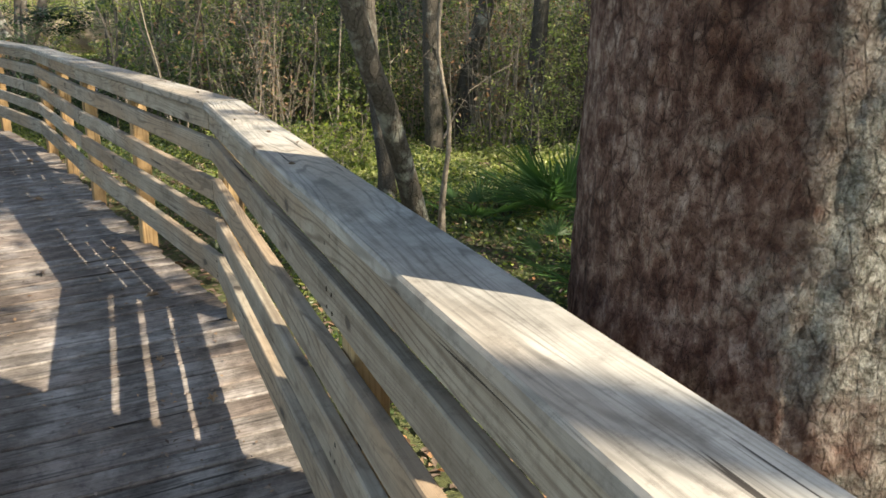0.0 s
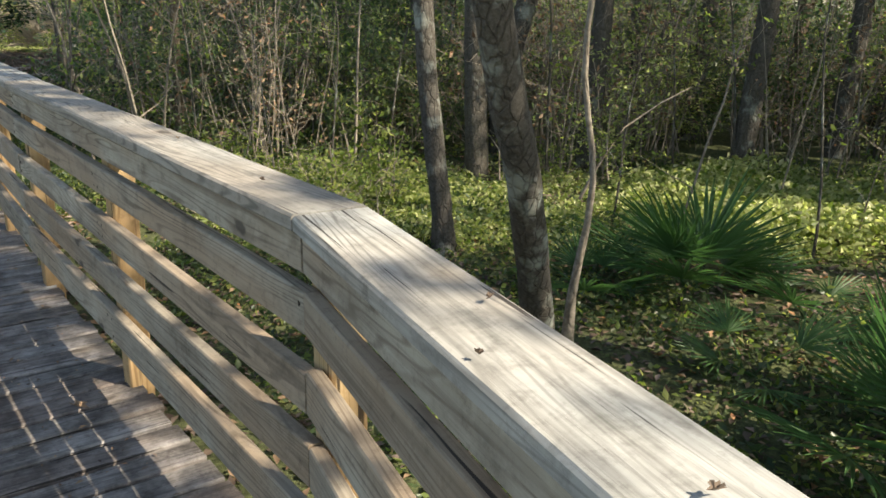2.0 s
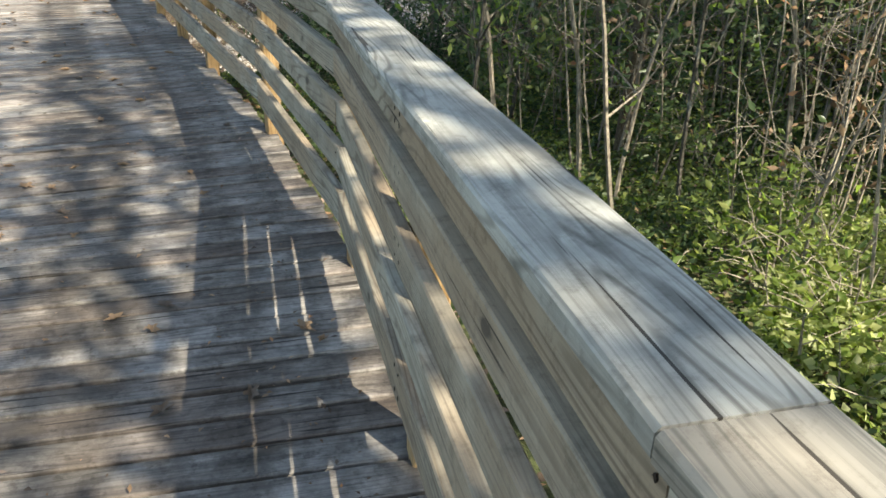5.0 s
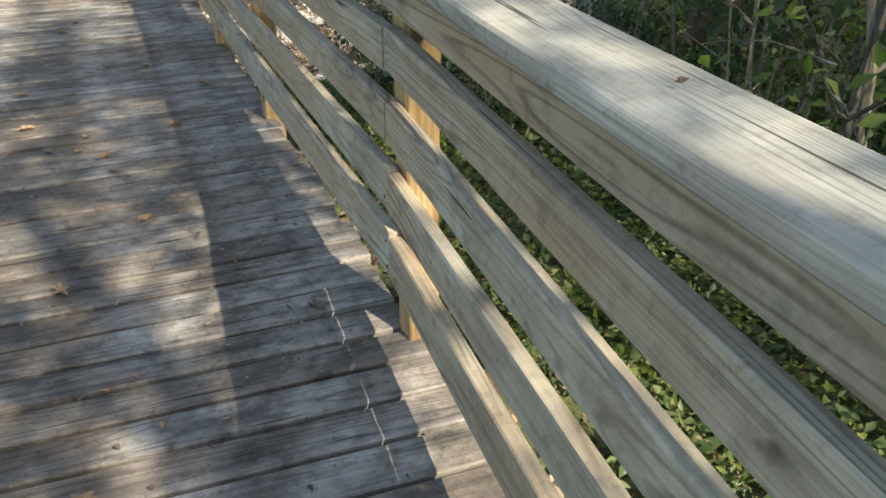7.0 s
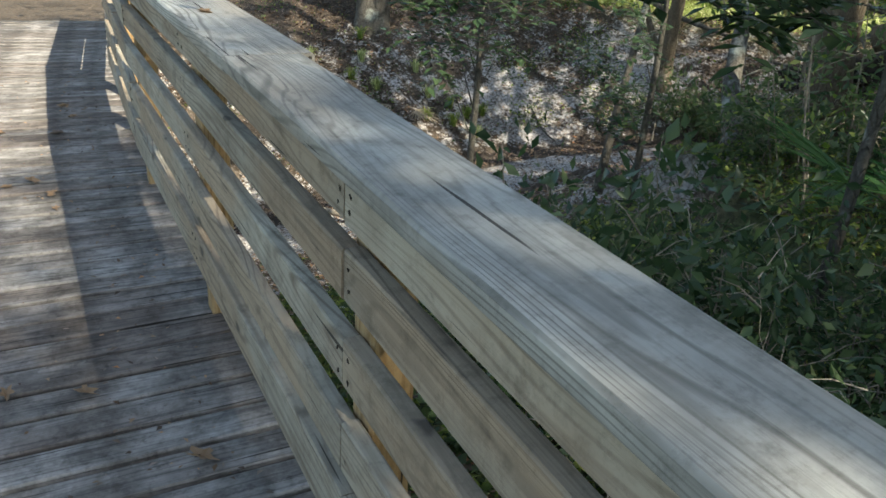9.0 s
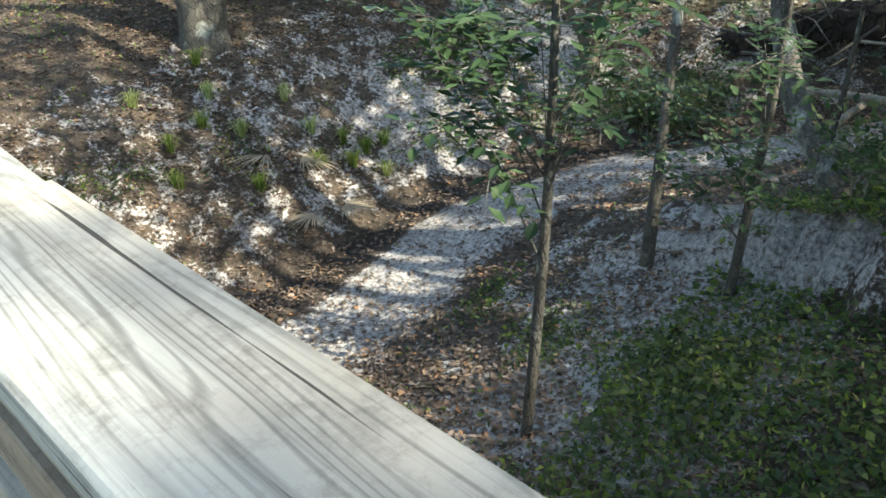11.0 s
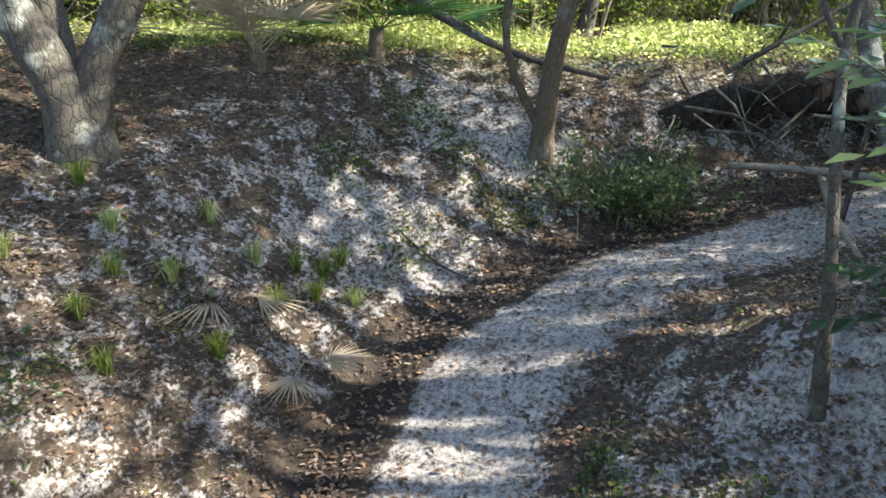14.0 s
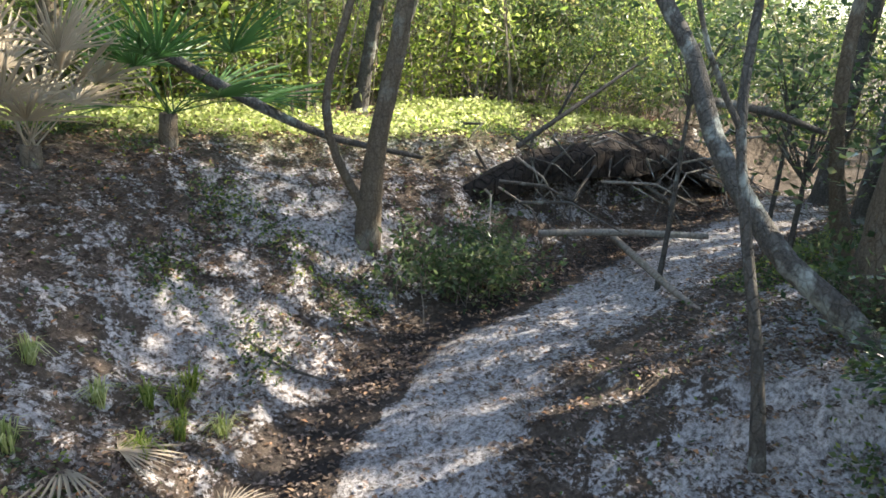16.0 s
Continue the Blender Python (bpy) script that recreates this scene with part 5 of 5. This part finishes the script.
cover("clearing_plants", 62000, (-7, 5, 4, 12), lambda x, y: (rail_side(x, y) > 0.5) * patchy(x, y, 3.0, -0.5), 0.0, 0.22, 0.05, [LEAF_DARK, LEAF_BRIGHT], "low leafy plants covering the clearing beside the boardwalk", 1)
cover("clearing_grass", 42000, (-4, 3.5, 8.2, 11.4), lambda x, y: np.clip(1.2 - np.abs(y - 9.9 - 0.12 * x) / 1.2, 0, 1) * patchy(x, y, 5.0, -0.6), 0.0, 0.2, 0.055, [GRASS, LEAF_BRIGHT], "pale sunlit grass and weeds of the clearing", 2)
cover("mound_grass", 16000, (-0.6, 2.8, 8.8, 11.6), lambda x, y: np.clip(1.3 - np.hypot((x - 1.0) / 1.5, (y - 10.2) / 1.1), 0, 1), 0.0, 0.42, 0.075, [GRASS, LEAF_BRIGHT], "sunlit mound of pale grass in the clearing", 6)
# part of this grass takes the leaf with sunlight in its colour
cover("far_grass", 26000, (-17, -6, 19.9, 22.6), lambda x, y: np.clip((y - 20.0) / 0.5, 0, 1) * patchy(x, y, 6.0, -0.6), 0.0, 0.22, 0.06, [GRASS, LEAF_SUN_PAINTED], "bright grass beyond the creek's far bank, sunlight put into part of its colour", 9)
cover("thicket_plants", 70000, (-11.6, -4, 9.4, 17), lambda x, y: (rail_side(x, y) > 0.35) * (creek(x, y)[0] < -3.0) * patchy(x, y, 4.0, -0.9), 0.0, 0.2, 0.05, [LEAF_MID, LEAF_BRIGHT], "dark creeping plants under the thicket beside the creek", 3)
cover("bank_plants", 16000, (-17, -6, 14, 22), lambda x, y: (creek(x, y)[0] > 0.35) * patchy(x, y, 7.0, 0.35), 0.0, 0.12, 0.04, [LEAF_DARK, LEAF_BRIGHT], "sparse small plants on the sandy bank", 4)
cover("bed_edge_plants", 11000, (-14, -6, 12.5, 18), lambda x, y: (creek(x, y)[0] < -1.5) * (creek(x, y)[0] > -3.6) * patchy(x, y, 8.0, 0.2), 0.0, 0.1, 0.04, [LEAF_DARK, LEAF_BRIGHT], "small plants at the creek bed's edge", 5)
x, y = field(120000, -18, -5, 12.5, 22.5, lambda x, y: np.where(np.abs(creek(x, y)[0] + 0.75) < 0.45, 0.3, 0.95) * (0.35 + 0.65 * np.clip(waves(x, y, 2.6, 3.0) + 0.6 * waves(x, y, 6.1, 2.0) + 0.4, 0, 1)) * (rail_side(x, y) > 0.2))
flat_leaves("bank_litter", x, y, nr.uniform(0.02, 0.06, len(x)), [LITTER, LEAF_DRY], "fallen brown leaves strewn over the creek bed and banks", 11, mat_index=(nr.random(len(x)) < 0.2).astype(int))
x, y = field(30000, -12, 5, -1, 12, lambda x, y: (rail_side(x, y) > 0.15) * 0.9)
flat_leaves("clearing_litter", x, y, nr.uniform(0.03, 0.08, len(x)), [LITTER, LEAF_DRY], "fallen brown leaves under the clearing's plants", 12, mat_index=(nr.random(len(x)) < 0.35).astype(int))
# debris on the deck and along its edge
x, y = field(3600, -14, 3, 0, 13.5, lambda x, y: (rail_side(x, y) < -0.02) * (rail_side(x, y) > -2.9) * np.where(rail_side(x, y) > -0.35, 0.9, 0.25))
flat_leaves("deck_debris", x, y, nr.uniform(0.006, 0.03, len(x)), [LITTER, LEAF_DRY], "small bits of leaf and bark on the deck boards", 13, z=np.zeros(len(x)), mat_index=(nr.random(len(x)) < 0.4).astype(int), lift=0.002)


def oak_leaf(mat, seed, size):
    r = random.Random(seed)
    n, pts = 18, []
    for k in range(n):
        a = 2 * math.pi * k / n
        rad = size * (0.55 + 0.22 * math.cos(5 * a) + r.uniform(-0.05, 0.05))
        pts.append(Vector((rad * 1.25 * math.cos(a), rad * 0.75 * math.sin(a), 0.006 + size * 0.22 * abs(math.sin(a)) + r.uniform(0, 0.004))))
    v = [Vector((0, 0, 0.003))] + pts + [Vector((-size * 1.15, 0.002, 0.004))]
    f = [(0, k + 1, (k + 1) % n + 1) for k in range(n)] + [(0, n // 2 + 1, n + 1)]
    me = bpy.data.meshes.new("fallen_leaf")
    me.from_pydata([tuple(q) for q in v], [], f)
    me.materials.append(mat)
    return me


leaf_shapes = [oak_leaf(LEAF_DRY, 1, 0.045), oak_leaf(LEAF_DRY, 2, 0.055), oak_leaf(LITTER, 3, 0.05), oak_leaf(LEAF_DRY, 4, 0.035)]
xs, ys = field(150, -13, 2, 0.5, 13, lambda x, y: (rail_side(x, y) < -0.05) * (rail_side(x, y) > -2.6) * np.where(x < -5, 1.0, 0.35))
for k, (x, y) in enumerate(zip(xs, ys)):
    ob = new("fallen_leaf", leaf_shapes[k % 4])
    ob.location, ob.rotation_euler = (x, y, 0.002), (rng.uniform(-0.15, 0.15), rng.uniform(-0.15, 0.15), rng.uniform(0, 6.28))
    tagged(ob, "dry brown fallen leaf lying on the deck boards", "leaf", "fallen leaves on the boardwalk")
bits = [oak_leaf(LITTER, 7, 0.012), oak_leaf(LITTER, 8, 0.009)]
for k, (seg, f, w) in enumerate([(0, 0.80, 0.04), (0, 0.84, 0.13), (0, 0.87, 0.09), (0, 0.91, 0.03), (0, 0.93, 0.14), (1, 0.1, 0.08), (1, 0.32, 0.12), (3, 0.45, 0.1), (4, 0.3, 0.14), (3, 0.75, 0.15), (5, 0.3, 0.1)]):
    p = cap_in[seg].lerp(cap_in[seg + 1], f)
    d = (cap_in[seg + 1] - cap_in[seg]).normalized()
    ob = new("leaf_bit", bits[k % 2] if k < 8 else leaf_shapes[3])
    ob.location, ob.rotation_euler = (p.x + d.y * w, p.y - d.x * w, TOP + 0.003), (0, 0, k * 1.9)
    tagged(ob, "tiny curled brown bit of dead leaf on the railing cap" if k < 8 else "dry brown leaf lying on the railing cap", "leaf", "leaf bits on the railing cap")

for ob, (x, y) in zip(shrubs + twiggy + low + dark_low + bright + saplings, band(16, -8, 8, 12, 18, forest, 31)):
    ob.location = (x, y, ground_z(x, y) - 0.03)

# the long split in one cap board
split = [(-7.549, 9.488), (-7.528, 9.459), (-7.507, 9.430), (-7.491, 9.412), (-7.475, 9.395), (-7.450, 9.369), (-7.428, 9.343), (-7.414, 9.323), (-7.401, 9.304), (-7.377, 9.276), (-7.353, 9.248), (-7.333, 9.224), (-7.313, 9.200)]
sv, sf = [], []
for k, (x, y) in enumerate(split):
    x, y = x + (0.006 if k % 2 else -0.004), y + (0.003 if k % 3 else -0.003)
    w = 0.0014 * (0.35 + math.sin(math.pi * (k + 0.4) / len(split)))
    sv += [(x - w, y + w * 0.4, TOP + 0.004), (x + w, y - w * 0.4, TOP + 0.004), (x + w, y - w * 0.4, TOP - 0.002), (x - w, y + w * 0.4, TOP - 0.002)]
for k in range(len(split) - 1):
    sf += [(4 * k + j, 4 * k + (j + 1) % 4, 4 * k + 4 + (j + 1) % 4, 4 * k + 4 + j) for j in range(4)]
ob = link("split", sv, sf, HOLLOW_DARK, railing, "long black split in the cap board")
ob.matrix_parent_inverse = Matrix.Translation(-railing.location)
